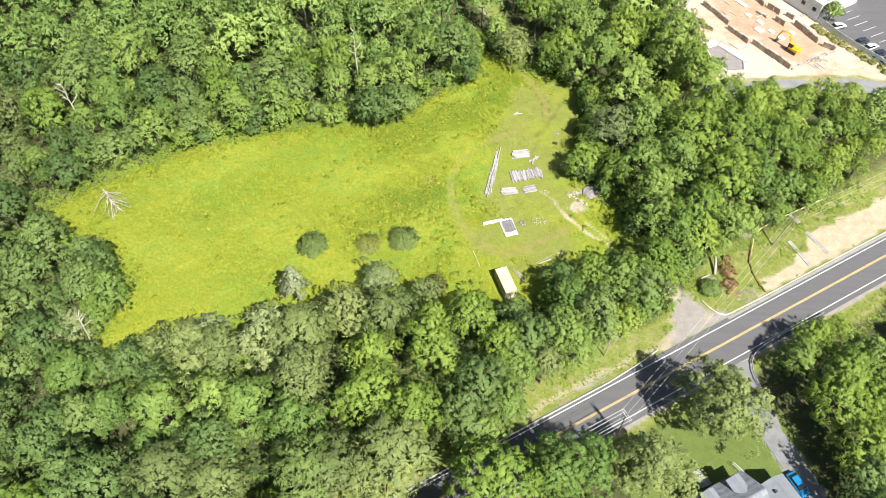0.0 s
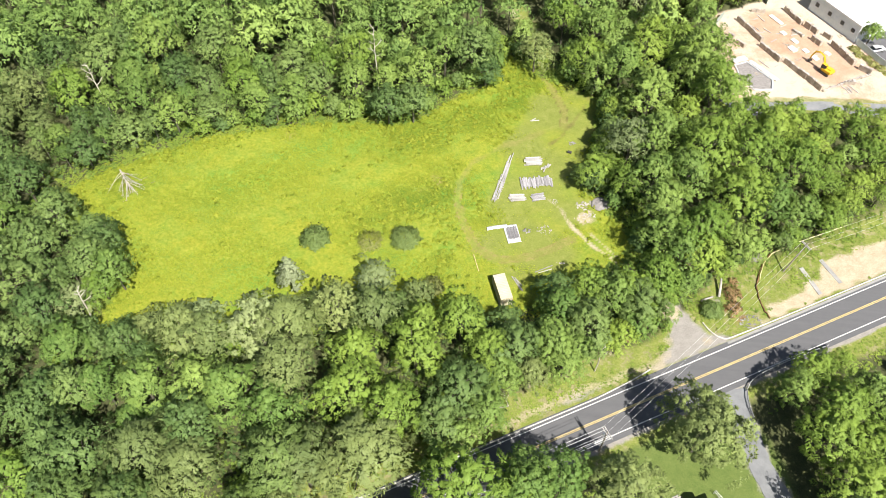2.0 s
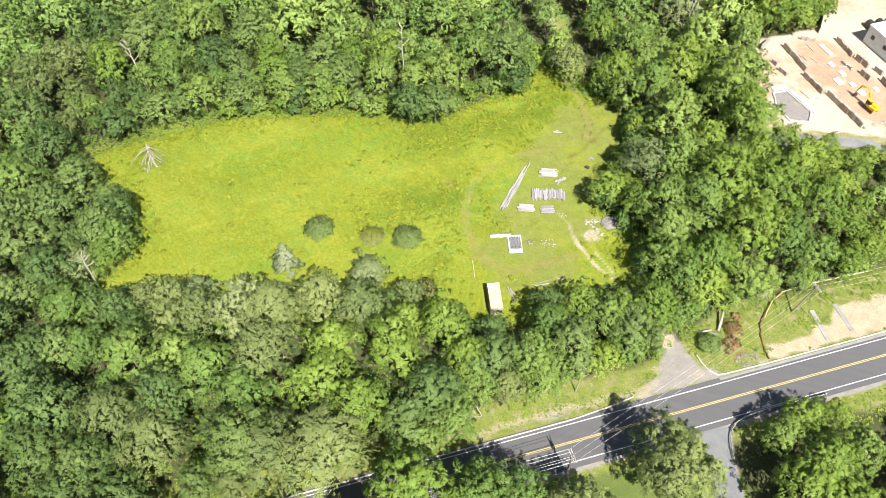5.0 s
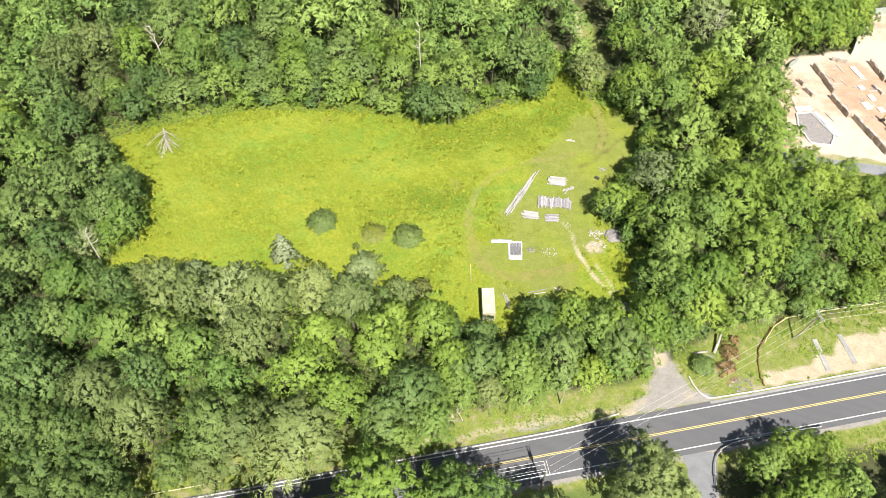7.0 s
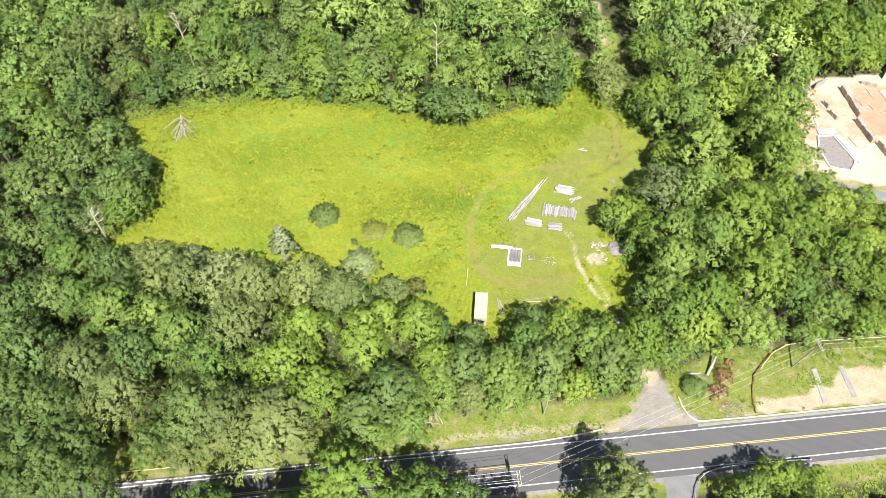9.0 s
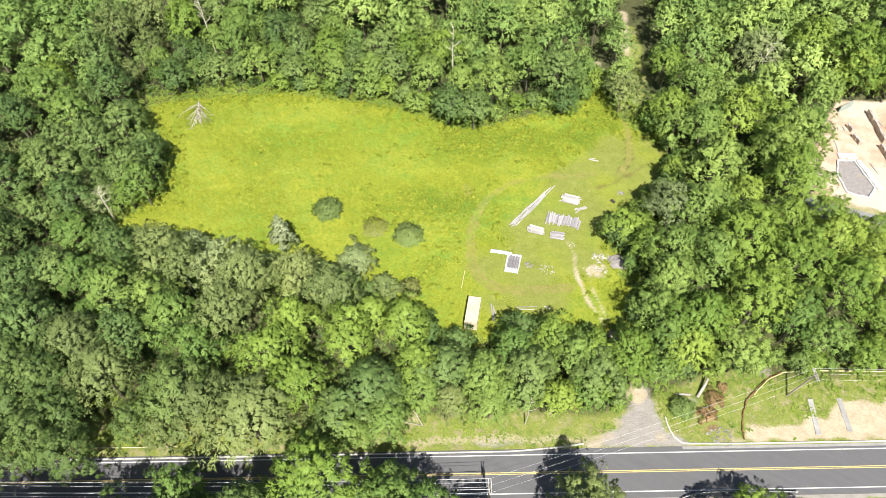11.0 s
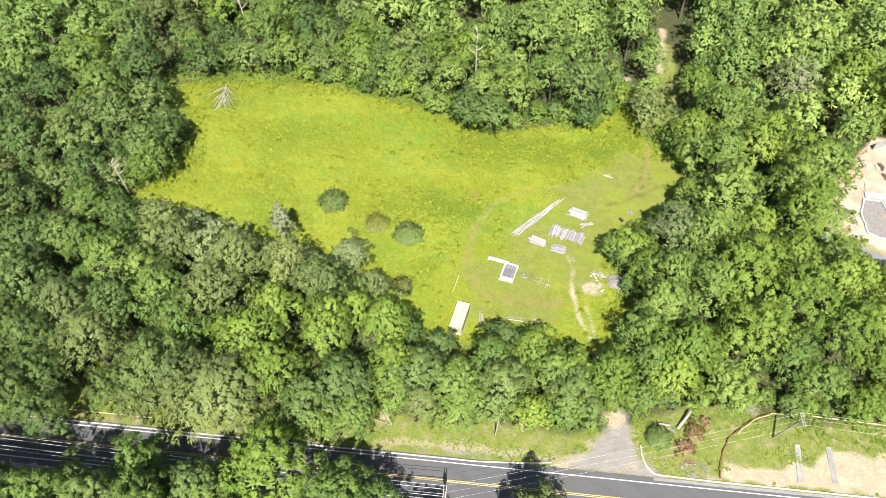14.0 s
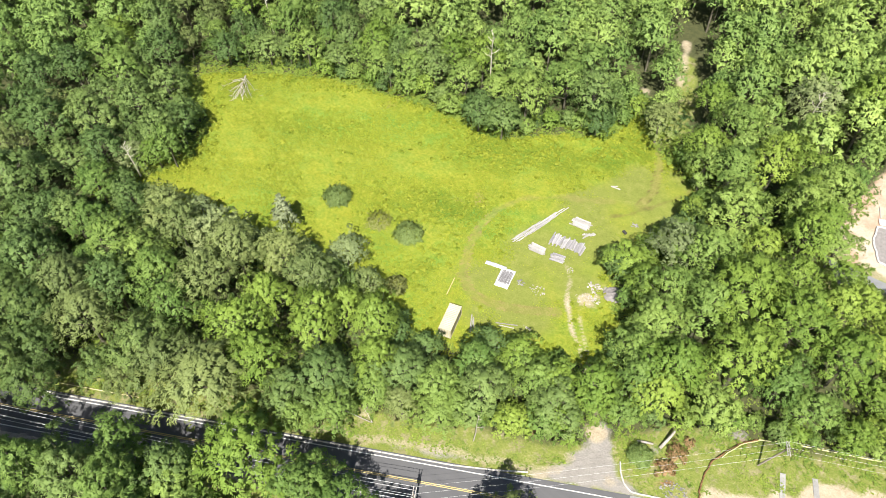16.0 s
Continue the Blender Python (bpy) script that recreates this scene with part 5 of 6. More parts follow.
# ---- storage container ----
def container(x, y, turn):
    root = thing("storage_container", pose(x, y, 0.12, 0, 0, turn), "cream-white steel storage container at the wood's edge", "container")
    L, W, H = 6.06, 2.44, 2.59
    for s in (-1, 1):
        bm = bmesh.new()
        n, pts = 44, []
        for i in range(n + 1):
            d = 0.036 if (i // 2) % 2 else 0.0
            pts.append(((i / n - 0.5) * (L - 0.2), s * (W / 2 - 0.02 - d)))
        lo = [bm.verts.new((a, b, 0.15)) for a, b in pts]
        hi = [bm.verts.new((a, b, H - 0.1)) for a, b in pts]
        for i in range(n):
            bm.faces.new((lo[i], lo[i + 1], hi[i + 1], hi[i]))
        bmesh.ops.solidify(bm, geom=list(bm.faces), thickness=0.01)
        part("side_wall", bm, CREAM_STEEL, root)
    part("end_wall", box((0.05, W - 0.2, H - 0.25), pose(-L / 2 + 0.05, 0, H / 2), 0.01), CREAM_STEEL, root)
    for s in (-1, 1):
        door = part("door", box((0.06, W / 2 - 0.12, H - 0.28), pose(L / 2 - 0.05, s * (W / 4 - 0.04), H / 2), 0.015), CREAM_STEEL, root)
        for k in (-0.25, 0.25):
            part("locking_bar", box((0.04, 0.04, H - 0.35), pose(L / 2, s * (W / 4 - 0.04) + k, H / 2), 0.01), GALVANISED, door)
    bm = box((L - 0.1, W - 0.1, 0.06), pose(0, 0, H - 0.03))
    lid = max(bm.faces, key=lambda f: f.calc_center_median().z)
    bmesh.ops.subdivide_edges(bm, edges=[e for e in lid.edges if abs(e.verts[0].co.x - e.verts[1].co.x) > 1], cuts=61, use_grid_fill=True)
    for v in bm.verts:
        if v.co.z > H - 0.01 and abs(v.co.x) < L / 2 - 0.1 and round((v.co.x + L / 2) / (L - 0.1) * 62) % 4 < 2:
            v.co.z += 0.03
    part("roof", bm, CREAM_STEEL, root, "sun-bleached ribbed roof")
    part("floor", box((L - 0.1, W - 0.1, 0.12), pose(0, 0, 0.08)), STEEL_DARK, root)
    for sx in (-1, 1):
        for sy in (-1, 1):
            part("corner_post", box((0.16, 0.16, H + 0.02), pose(sx * (L / 2 - 0.08), sy * (W / 2 - 0.08), H / 2), 0.02), CREAM_STEEL, root)
    for sy in (-1, 1):
        for z in (0.08, H - 0.05):
            part("side_rail", box((L - 0.3, 0.1, 0.12), pose(0, sy * (W / 2 - 0.05), z), 0.01), CREAM_STEEL, root)
    for sx in (-2.4, 2.4):
        part("bearer", box((0.3, W, 0.14), pose(sx, 0, -0.06), 0.01), WOOD_GREY, root)


container(17.5, 90.6, -70.5)


# ---- bushes and dead trees ----
def bush(name, x, y, height, radius, leaves, size, material, label, seed, cone=False, spiky=0.3, dome=False, taper=0.0):
    r4 = np.random.default_rng(seed)
    root = thing(name, pose(x, y, gz(x, y)), label, "bush")
    if dome:
        up = 1 - 0.92 * r4.uniform(0.0, 1.0, leaves) ** 0.8
        a = r4.uniform(0, 6.28, leaves)
        n = np.stack([np.cos(a) * np.sqrt(1 - up**2), np.sin(a) * np.sqrt(1 - up**2), up], 1)
        bulge = np.array([0.9 + 0.34 * noise.noise(Vector(q) * 2.4 + Vector((seed, 0, 0))) + 0.26 * noise.noise(Vector(q) * 6 + Vector((0, seed, 0))) for q in n]) - 0.25 * r4.uniform(0, 1, leaves) ** 3 + 0.24 * r4.uniform(0, 1, leaves) ** 4
        c = n * bulge[:, None] * np.array([radius, radius, height])
        v, f = cards(r4, c, n + r4.normal(size=n.shape) * 0.6, size * r4.uniform(0.6, 1.3, leaves), 1.6)
        vc = np.repeat(r4.uniform(0, 1, leaves), 3)
        v, f, vn = faced(v.reshape(-1, 3, 3), n + r4.normal(size=n.shape) * 0.4 + np.array([0, 0, 0.6]))
    elif cone:
        t = r4.uniform(0, 1, leaves) ** 0.7
        rr = radius * t * (0.8 + 0.3 * r4.uniform(0, 1, leaves)) * (1 + 0.15 * np.sin(9 * t))
        a = r4.uniform(0, 6.28, leaves)
        c = np.stack([np.cos(a) * rr, np.sin(a) * rr, height * (1 - t) + 0.1], 1)
        n = np.stack([np.cos(a), np.sin(a), 0.6 + 0 * a], 1) + r4.normal(size=(leaves, 3)) * 0.5
        v, f = cards(r4, c, n, size * r4.uniform(0.6, 1.3, leaves), 1.5)
        vc = np.repeat(r4.uniform(0, 1, leaves), 3)
        v, f, vn = faced(v.reshape(-1, 3, 3), n)
    else:
        (v, f, vn, vc), _ = crown_arrays(r4, height, radius, leaves, size, spiky, 0.0, 70 if taper else 16, taper)
        v[:, 2] = np.maximum(v[:, 2], 0.02)
    tube_part("stem", [([(0, 0, -0.1), (0.05, 0, height * 0.5), (0, 0.05, height * 0.9)], [0.09, 0.06, 0.02])] + [([(0, 0, 0.1), (radius * 0.3 * math.cos(k), radius * 0.3 * math.sin(k), height * 0.35), (radius * 0.6 * math.cos(k), radius * 0.6 * math.sin(k), height * 0.55)], [0.05, 0.035, 0.015]) for k in (0.4, 2.0, 3.3, 5.0)], BARK, root, "", 5)
    crown = new("foliage", set_clump(raw_mesh("foliage", v, f, [material], None, False, vn), vc))
    crown.parent = root
    return root


bush("cedar_bush", -22.4, 99.6, 3.6, 2.9, 5200, 0.22, LEAF_BLUE, "blue-green cedar bush with pale tip in the meadow", 1, dome=True)
bush("bush", -11.1, 100.6, 1.4, 2.9, 1100, 0.2, LEAF_TAN, "sparse brownish-green bush in the meadow", 2, dome=True)
bush("bush", -3.7, 102.0, 2.3, 3.1, 5200, 0.19, LEAF_BLUE, "round dense blue-green bush in the meadow", 3, dome=True)
bush("bush", 3.6, 90.4, 2.0, 2.3, 2200, 0.2, LEAF_TAN, "low olive bush at the meadow's edge", 8, dome=True)
bush("dying_tree", -23.6, 86.0, 12.0, 2.0, 5600, 0.25, LEAF_GREY, "silvery half-dead narrow tree at the meadow's edge", 4, False, 0.7, False, 0.6)
bush("bush", 58.6, 91.2, 2.4, 2.2, 3200, 0.2, LEAF[2], "dark green bush beside the gravel entrance", 5, dome=True)
bush("dead_bush", 63.2, 95.6, 1.2, 2.2, 2000, 0.17, DEAD_LEAF, "russet dead bush among roadside weeds", 6, False, 0.9)
bush("dead_bush", 62.8, 92.2, 1.1, 1.9, 1700, 0.17, DEAD_LEAF, "low russet dead brush above the riprap", 7, False, 0.9)
bush("dead_bush", 63.6, 98.8, 0.7, 1.2, 700, 0.15, DEAD_LEAF, "small russet dead bush among roadside weeds", 9, False, 0.9)


def bare_tree(name, m, label, height, spread, seed, forks=9, r0=0.16, base_clear=0.4, rise=(0.6, 1.2)):
    """A leafless pale tree: trunk, limbs and twigs."""
    r5 = random.Random(seed)
    root = thing(name, m, label, "tree")
    trunk = [Vector((0, 0, -0.2)), Vector((0.1, 0.05, height * 0.35)), Vector((-0.1, 0.15, height * 0.7)), Vector((0.1, 0.1, height))]
    tube_part("trunk", [(trunk, [r0, r0 * 0.8, r0 * 0.5, 0.03])], BARK_PALE, root, "", 6)
    for i in range(forks):
        f = base_clear + (1 - base_clear) * (i + 0.5) / forks
        a = i * 2.4 + r5.uniform(-0.8, 0.8)
        s = Vector((0, 0.08, height * f))
        reach = spread * (1.25 - f) * r5.uniform(0.55, 1.45)
        e = s + Vector((math.cos(a) * reach, math.sin(a) * reach, reach * r5.uniform(*rise)))
        mid = s.lerp(e, 0.5) + Vector((0, 0, -0.12 * reach))
        runs = [([s, mid, e], [r0 * 0.42, r0 * 0.28, 0.02])]
        for k in range(4):
            q = mid.lerp(e, 0.2 + 0.22 * k)
            w = q + Vector((math.cos(a + (-1) ** k * 0.9), math.sin(a + (-1) ** k * 0.9), 0.6)) * reach * 0.35
            runs.append(([q, w], [r0 * 0.16, 0.012]))
        tube_part("limb", runs, BARK_PALE, root, "", 5)
    return root


bare_tree("dead_tree", pose(-16.9, 145.6, 0), "tall bare dead tree with pale trunk above the woods", 21.0, 2.3, 3, 10, 0.22, 0.6)
bare_tree("dead_tree", pose(-71.0, 113.6, 0.8, 84, 0, 40), "pale fallen dead tree with bare branches on the grass", 7.5, 3.2, 8, 26, 0.2, 0.05, (1.2, 2.4))
bare_tree("dead_tree", pose(-80.2, 131.1, 0, 6, 0, 30), "bare dead tree with pale limbs among green trees", 17.5, 3.0, 11, 8, 0.24, 0.6)
bare_tree("dead_tree", pose(46.8, 174.5, 2, 0, 4, 0), "bare dead tree with pale limbs among green trees", 19.0, 3.6, 14, 9, 0.17, 0.7)
bare_tree("dead_tree", pose(-61.4, 75.4, 0, 12, 10, 20), "bare dead tree with pale limbs among green trees", 13.0, 2.2, 17, 7, 0.22, 0.6)
bare_tree("dead_tree", pose(35.7, 75.3, 0, -3, 2, 0), "slender bare dead tree at the roadside", 9.0, 1.4, 19, 5, 0.13, 0.5)
bare_tree("dead_tree", pose(20.3, 66.5, 0, 6, -14, 0), "slender bare dead tree at the roadside", 5.0, 1.6, 23, 5, 0.1, 0.5)


def fallen_log(points, radius, label, material=BARK_PALE, name="log", cat="log"):
    v, f = tube(points, [radius * (1 - 0.25 * i / max(1, len(points) - 1)) * (rb.uniform(0.6, 1.25) if len(points) > 9 else 1.0) for i in range(len(points))], 8)
    ends = bmesh.new()
    vs2 = [ends.verts.new(p) for p in v]
    for q in f:
        ends.faces.new([vs2[i] for i in q])
    ends.faces.new(vs2[:8][::-1])
    ends.faces.new(vs2[-8:])
    return tagged(part(name, ends, material, None, "", None, True), label, cat)


fallen_log([(56.8, 93.3, 0.3), (58.0, 94.0, 0.35), (59.2, 94.6, 0.35)], 0.24, "short pale log lying among roadside weeds", LOG_GREY)
fallen_log([(60.4, 94.8, 0.2), (60.7, 96.6, 0.9), (60.9, 98.4, 1.6)], 0.3, "pale log leaning on the weeds", LOG_GREY)
fallen_log([(14.0, 64.6, 0.15), (17.2, 65.5, 0.2), (20.4, 66.4, 0.2)], 0.1, "thin pale log lying on the verge", LOG_GREY)
strip_run = [(69.8, 90.8), (68.8, 92.9), (68.2, 95.7), (68.2, 98.4), (69.1, 101.2), (70.2, 104.1), (71.6, 106.2), (72.6, 107.2)]
strip_pts = []
for (ax, ay), (bx, by) in zip(strip_run[:-1], strip_run[1:]):
    for k in range(4):
        strip_pts.append((ax + (bx - ax) * k / 4 + rb.uniform(-0.12, 0.12), ay + (by - ay) * k / 4 + rb.uniform(-0.12, 0.12), 0.22 + rb.uniform(-0.06, 0.1)))
fallen_log(strip_pts, 0.17, "brown strip of torn bark lying curved on weeds", HOSE_BROWN, "bark_strip", "debris")
fallen_log([(x + 0.4, y + 0.2, z) for x, y, z in strip_pts[14::2]], 0.08, "thin pale pipe beside the torn bark", HOSE_YELLOW, "pipe", "pipe")
fallen_log([(72.4, 107.0, 0.3), (76.4, 109.6, 0.35), (81, 112.1, 0.35), (90, 116.9, 0.35), (101, 122.5, 0.35)], 0.13, "long yellowish pipe lying beside the woods", HOSE_YELLOW, "pipe", "pipe")
fallen_log([(-27.5, 35.3, 0.2), (-20, 39.6, 0.2), (-14.3, 42.9, 0.2)], 0.1, "long yellowish pipe lying on the verge", HOSE_YELLOW, "pipe", "pipe")
# two narrow grey strips laid across the sandy shoulder
for (x0, y0), (x1, y1), w in (((78.0, 104.2), (80.7, 97.9), 0.9), ((82.4, 106.8), (85.3, 101.2), 0.9)):
    l = math.hypot(x1 - x0, y1 - y0)
    ob = part("asphalt_patch", box((l, w, 0.1), pose(0, 0, 0.03), 0.02), SHOULDER_GREY, None, "", pose((x0 + x1) / 2, (y0 + y1) / 2, 0.05, 0, 0, math.degrees(math.atan2(y1 - y0, x1 - x0))))
    tagged(ob, "narrow grey strip lying across the sandy shoulder", "paving")


# ---- utility poles and cables ----
def utility_pole(x, y, height, turn, lean, label, arms=(0.0,)):
    root = thing("utility_pole", pose(x, y, 0, lean[0], lean[1], turn), label, "utility pole", "utility poles")
    tube_part("post", [([(0, 0, -0.4), (0, 0, height * 0.5), (0, 0, height)], [0.17, 0.15, 0.12])], POLE_WOOD, root, "", 8)
    for k, d in enumerate(arms):
        arm = part("crossarm", box((0.12, 2.5, 0.14), pose(0.2 if k else -0.2, 0, height - 0.5 + d), 0.01), WOOD_WHITE, root, "pale wooden crossarm")
        for s in (-1.1, -0.55, 0.55, 1.1):
            bm = bmesh.new()
            bmesh.ops.create_cone(bm, cap_ends=True, segments=8, radius1=0.06, radius2=0.035, depth=0.2, matrix=pose(0.2 if k else -0.2, s, height - 0.33 + d))
            part("insulator", bm, CONCRETE, arm, "pale porcelain insulator")
    return root


P1 = utility_pole(36.3, 59.9, 8.3, ROAD_TURN, (0, 0), "wooden utility pole with double crossarm beside the road", (0.0, 0.0))
can = bmesh.new()
bmesh.ops.create_cone(can, cap_ends=True, segments=14, radius1=0.27, radius2=0.27, depth=0.95, matrix=pose(0.0, 0.42, 6.4))
bmesh.ops.bevel(can, geom=[e for e in can.edges if e.is_manifold and e.calc_face_angle(0) > 1], offset=0.04, segments=1, affect="EDGES")
part("transformer", can, GALVANISED, P1, "grey transformer can")
utility_pole(74.3, 102.9, 8.3, ROAD_TURN, (0, 16), "wooden utility pole leaning over roadside weeds", (0.0, 0.0))
utility_pole(-40.5, 16.4, 9.6, ROAD_TURN, (0, 0), "wooden utility pole beside the road among trees", (0.0,))
utility_pole(118, 126.5, 9.6, ROAD_TURN, (0, 0), "wooden utility pole far along the road", (0.0,))


def sag(a, b, drop, name="cable", r=0.03):
    a, b = Vector(a), Vector(b)
    pts = [a.lerp(b, i / 14) - Vector((0, 0, drop * 4 * (i / 14) * (1 - i / 14))) for i in range(15)]
    ob = tube_part(name, [(pts, [r] * 15)], CABLE, None, "", 4)
    return tagged(ob, "thin overhead cable between utility poles", "cable", "overhead cables")


def arm_at(x, y, z, s):
    return (x + ROAD_V.x * s, y + ROAD_V.y * s, z)


for s in (-1.1, -0.55, 0.55, 1.1):
    sag(arm_at(36.3, 59.9, 8.0, s), arm_at(-40.5, 16.4, 9.3, s), 1.2)
for s in (-1.1, 0.0, 1.1):
    sag(arm_at(36.3, 59.9, 8.0, s), arm_at(76.4, 104.1, 7.9, s), 0.8, r=0.012)
    sag(arm_at(76.4, 104.1, 7.9, s), arm_at(118, 126.5, 9.3, s), 0.8, r=0.012)
sag(arm_at(36.3, 59.9, 7.2, 0.1), arm_at(-40.5, 16.4, 7.2, 0.1), 1.0)


# ---- guard rail ----
def guard_rail(points):
    root = thing("guard_rail", pose(0, 0, 0), "galvanised steel guard rail curving into the driveway", "guard rail")
    bm = bmesh.new()
    prof = [(0.0, 0.50), (0.05, 0.55), (0.0, 0.62), (0.0, 0.66), (0.05, 0.73), (0.0, 0.80)]
    ring = []
    pts = [Vector((*p, 0)) for p in points]
    for i, p in enumerate(pts):
        d = (pts[min(i + 1, len(pts) - 1)] - pts[max(i - 1, 0)]).normalized()
        n = Vector((-d.y, d.x, 0))
        ring.append([bm.verts.new(p + n * (a * 2.2) + Vector((0, 0, z))) for a, z in prof])
    for r1, r2 in zip(ring[:-1], ring[1:]):
        for k in range(len(prof) - 1):
            bm.faces.new((r1[k], r2[k], r2[k + 1], r1[k + 1]))
    bmesh.ops.solidify(bm, geom=list(bm.faces), thickness=0.02)
    part("beam", bm, GALVANISED, root)
    for p in points[::2]:
        part("rail_post", box((0.14, 0.16, 1.3), pose(p[0], p[1], 0.25), 0.01), WOOD_GREY, root, "wooden post")


key_pts = [(79.5, 85.8), (77.2, 84.6), (74.6, 83.2), (72, 81.8), (69.5, 80.4), (67.2, 79.0), (65.2, 77.6), (63.8, 76.2), (63.0, 74.6), (62.8, 72.8), (63.0, 71.0), (63.4, 69.2)]
guard_rail(key_pts)


# ---- house beyond the road ----
def gable_roof(L, W, rise, thick=0.18, over=0.35):
    """A gabled roof as two thick slopes: ridge along x."""
    bm = bmesh.new()
    for s in (-1, 1):
        run = math.hypot(W / 2 + over, rise)
        a = math.atan2(rise, W / 2 + over)
        add_box(bm, (L + 2 * over, run, thick), Matrix.Translation((0, s * (W / 2 + over) / 2, rise / 2)) @ Matrix.Rotation(-s * a, 4, "X"))
    return bm


def shingle_courses(parent, L, W, rise, over=0.35):
    """Rows of shingles laid over both slopes."""
    run = math.hypot(W / 2 + over, rise)
    a = math.atan2(rise, W / 2 + over)
    n = int(run / 0.3)
    for s in (-1, 1):
        for i in range(n):
            d = (i + 0.5) / n
            m = Matrix.Translation((0, s * (W / 2 + over) * (1 - d), rise * d + 0.11)) @ Matrix.Rotation(-s * a + s * 0.05, 4, "X")
            part("shingle_course", box((L + 2 * over + 0.02, 0.31, 0.03), m), SHINGLE, parent)


house = thing("house", pose(52.1, 46.2, 0, 0, 0, 27.0), "white-sided house with grey gabled roof and two dormers", "house")
HL, HW, HH, RISE = 10.6, 8.0, 3.4, 2.9
part("wall", box((HL, HW, HH), pose(0, 0, HH / 2)), SIDING, house)
for s in (-1, 1):
    g = bmesh.new()
    a3 = [g.verts.new((s * HL / 2 + dx, y, z)) for dx in (-0.1, 0.1) for y, z in ((-HW / 2, HH), (HW / 2, HH), (0, HH + RISE * 0.92))]
    g.faces.new(a3[:3])
    g.faces.new(a3[3:])
    for i, j in ((0, 1), (1, 2), (2, 0)):
        g.faces.new((a3[i], a3[j], a3[3 + j], a3[3 + i]))
    bmesh.ops.recalc_face_normals(g, faces=list(g.faces))
    part("gable", g, SIDING, house)
roof = part("roof", gable_roof(HL, HW, RISE), SHINGLE, house, "grey shingled roof", pose(0, 0, HH))
shingle_courses(roof, HL, HW, RISE)
for x in (-2.6, 2.6):
    dorm = part("dormer", box((1.9, 2.4, 1.5), pose(x, 2.3, HH + 1.15)), SIDING, house, "white-sided dormer")
    part("dormer_roof", gable_roof(2.6, 2.2, 0.75, 0.12, 0.2), METAL_ROOF, dorm, "pale grey dormer roof", pose(x, 2.4, HH + 1.8, 0, 0, 90))
    part("window", box((0.9, 0.06, 0.9), pose(x, 3.52, HH + 1.25)), GLASS_DARK, dorm, "dark window pane")
for x in (-3.6, 0.2, 3.4):
    w = part("window", box((1.0, 0.08, 1.3), pose(x, HW / 2 + 0.03, 1.7)), GLASS_DARK, house, "dark window pane")
    part("window_frame", box((1.2, 0.05, 0.1), pose(x, HW / 2 + 0.04, 2.42)), SIDING, w)
    part("window_sill", box((1.2, 0.12, 0.08), pose(x, HW / 2 + 0.06, 1.0)), SIDING, w)
part("door", box((1.0, 0.08, 2.05), pose(-1.7, HW / 2 + 0.03, 1.3)), WOOD_GREY, house, "wooden front door")
wing = part("wing", box((5.4, 8.2, 3.0), pose(8.7, -3.2, 1.5)), SIDING, house, "garage wing with pale roof")
part("wing_roof", gable_roof(8.2, 5.4, 1.8, 0.16, 0.25), METAL_ROOF, wing, "pale grey metal roof", pose(8.7, -3.2, 3.0, 0, 0, 90))
part("vent", box((0.4, 0.4, 0.5), pose(7.8, -0.9, 4.5), 0.03), STEEL_DARK, wing, "small dark roof vent")
steps = thing("entrance_steps", pose(49.0, 52.6, 0, 0, 0, 26.6), "short flight of pale wooden entrance steps", "steps")
for i in range(4):
    part("tread", box((1.8, 0.34, 0.09), pose(0, 0.9 - i * 0.36, 0.18 + i * 0.18), 0.01), WOOD_WHITE, steps)
for s in (-0.9, 0.9):
    part("stringer", box((0.06, 1.6, 0.2), pose(s, 0.35, 0.36, -26, 0, 0)), WOOD_GREY, steps)
part("landing", box((1.9, 1.6, 0.1), pose(0, -1.2, 0.86)), WOOD_GREY, steps)
for s in (-0.85, 0.85):
    part("leg", box((0.1, 0.1, 0.85), pose(s, -1.2, 0.4)), WOOD_GREY, steps)
ramp_root = thing("handrail", pose(55.6, 54.0, 0, 0, 0, -50), "white wooden handrail beside the house", "handrail")
for s in (0, 0.35):
    part("rail", box((2.2, 0.08, 0.08), pose(0, s, 0.95), 0.01), SIDING, ramp_root)
for k in (-1.0, 0.0, 1.0):
    part("baluster", box((0.08, 0.08, 0.95), pose(k, 0, 0.47)), SIDING, ramp_root)
    part("baluster", box((0.08, 0.08, 0.95), pose(k, 0.35, 0.47)), SIDING, ramp_root)


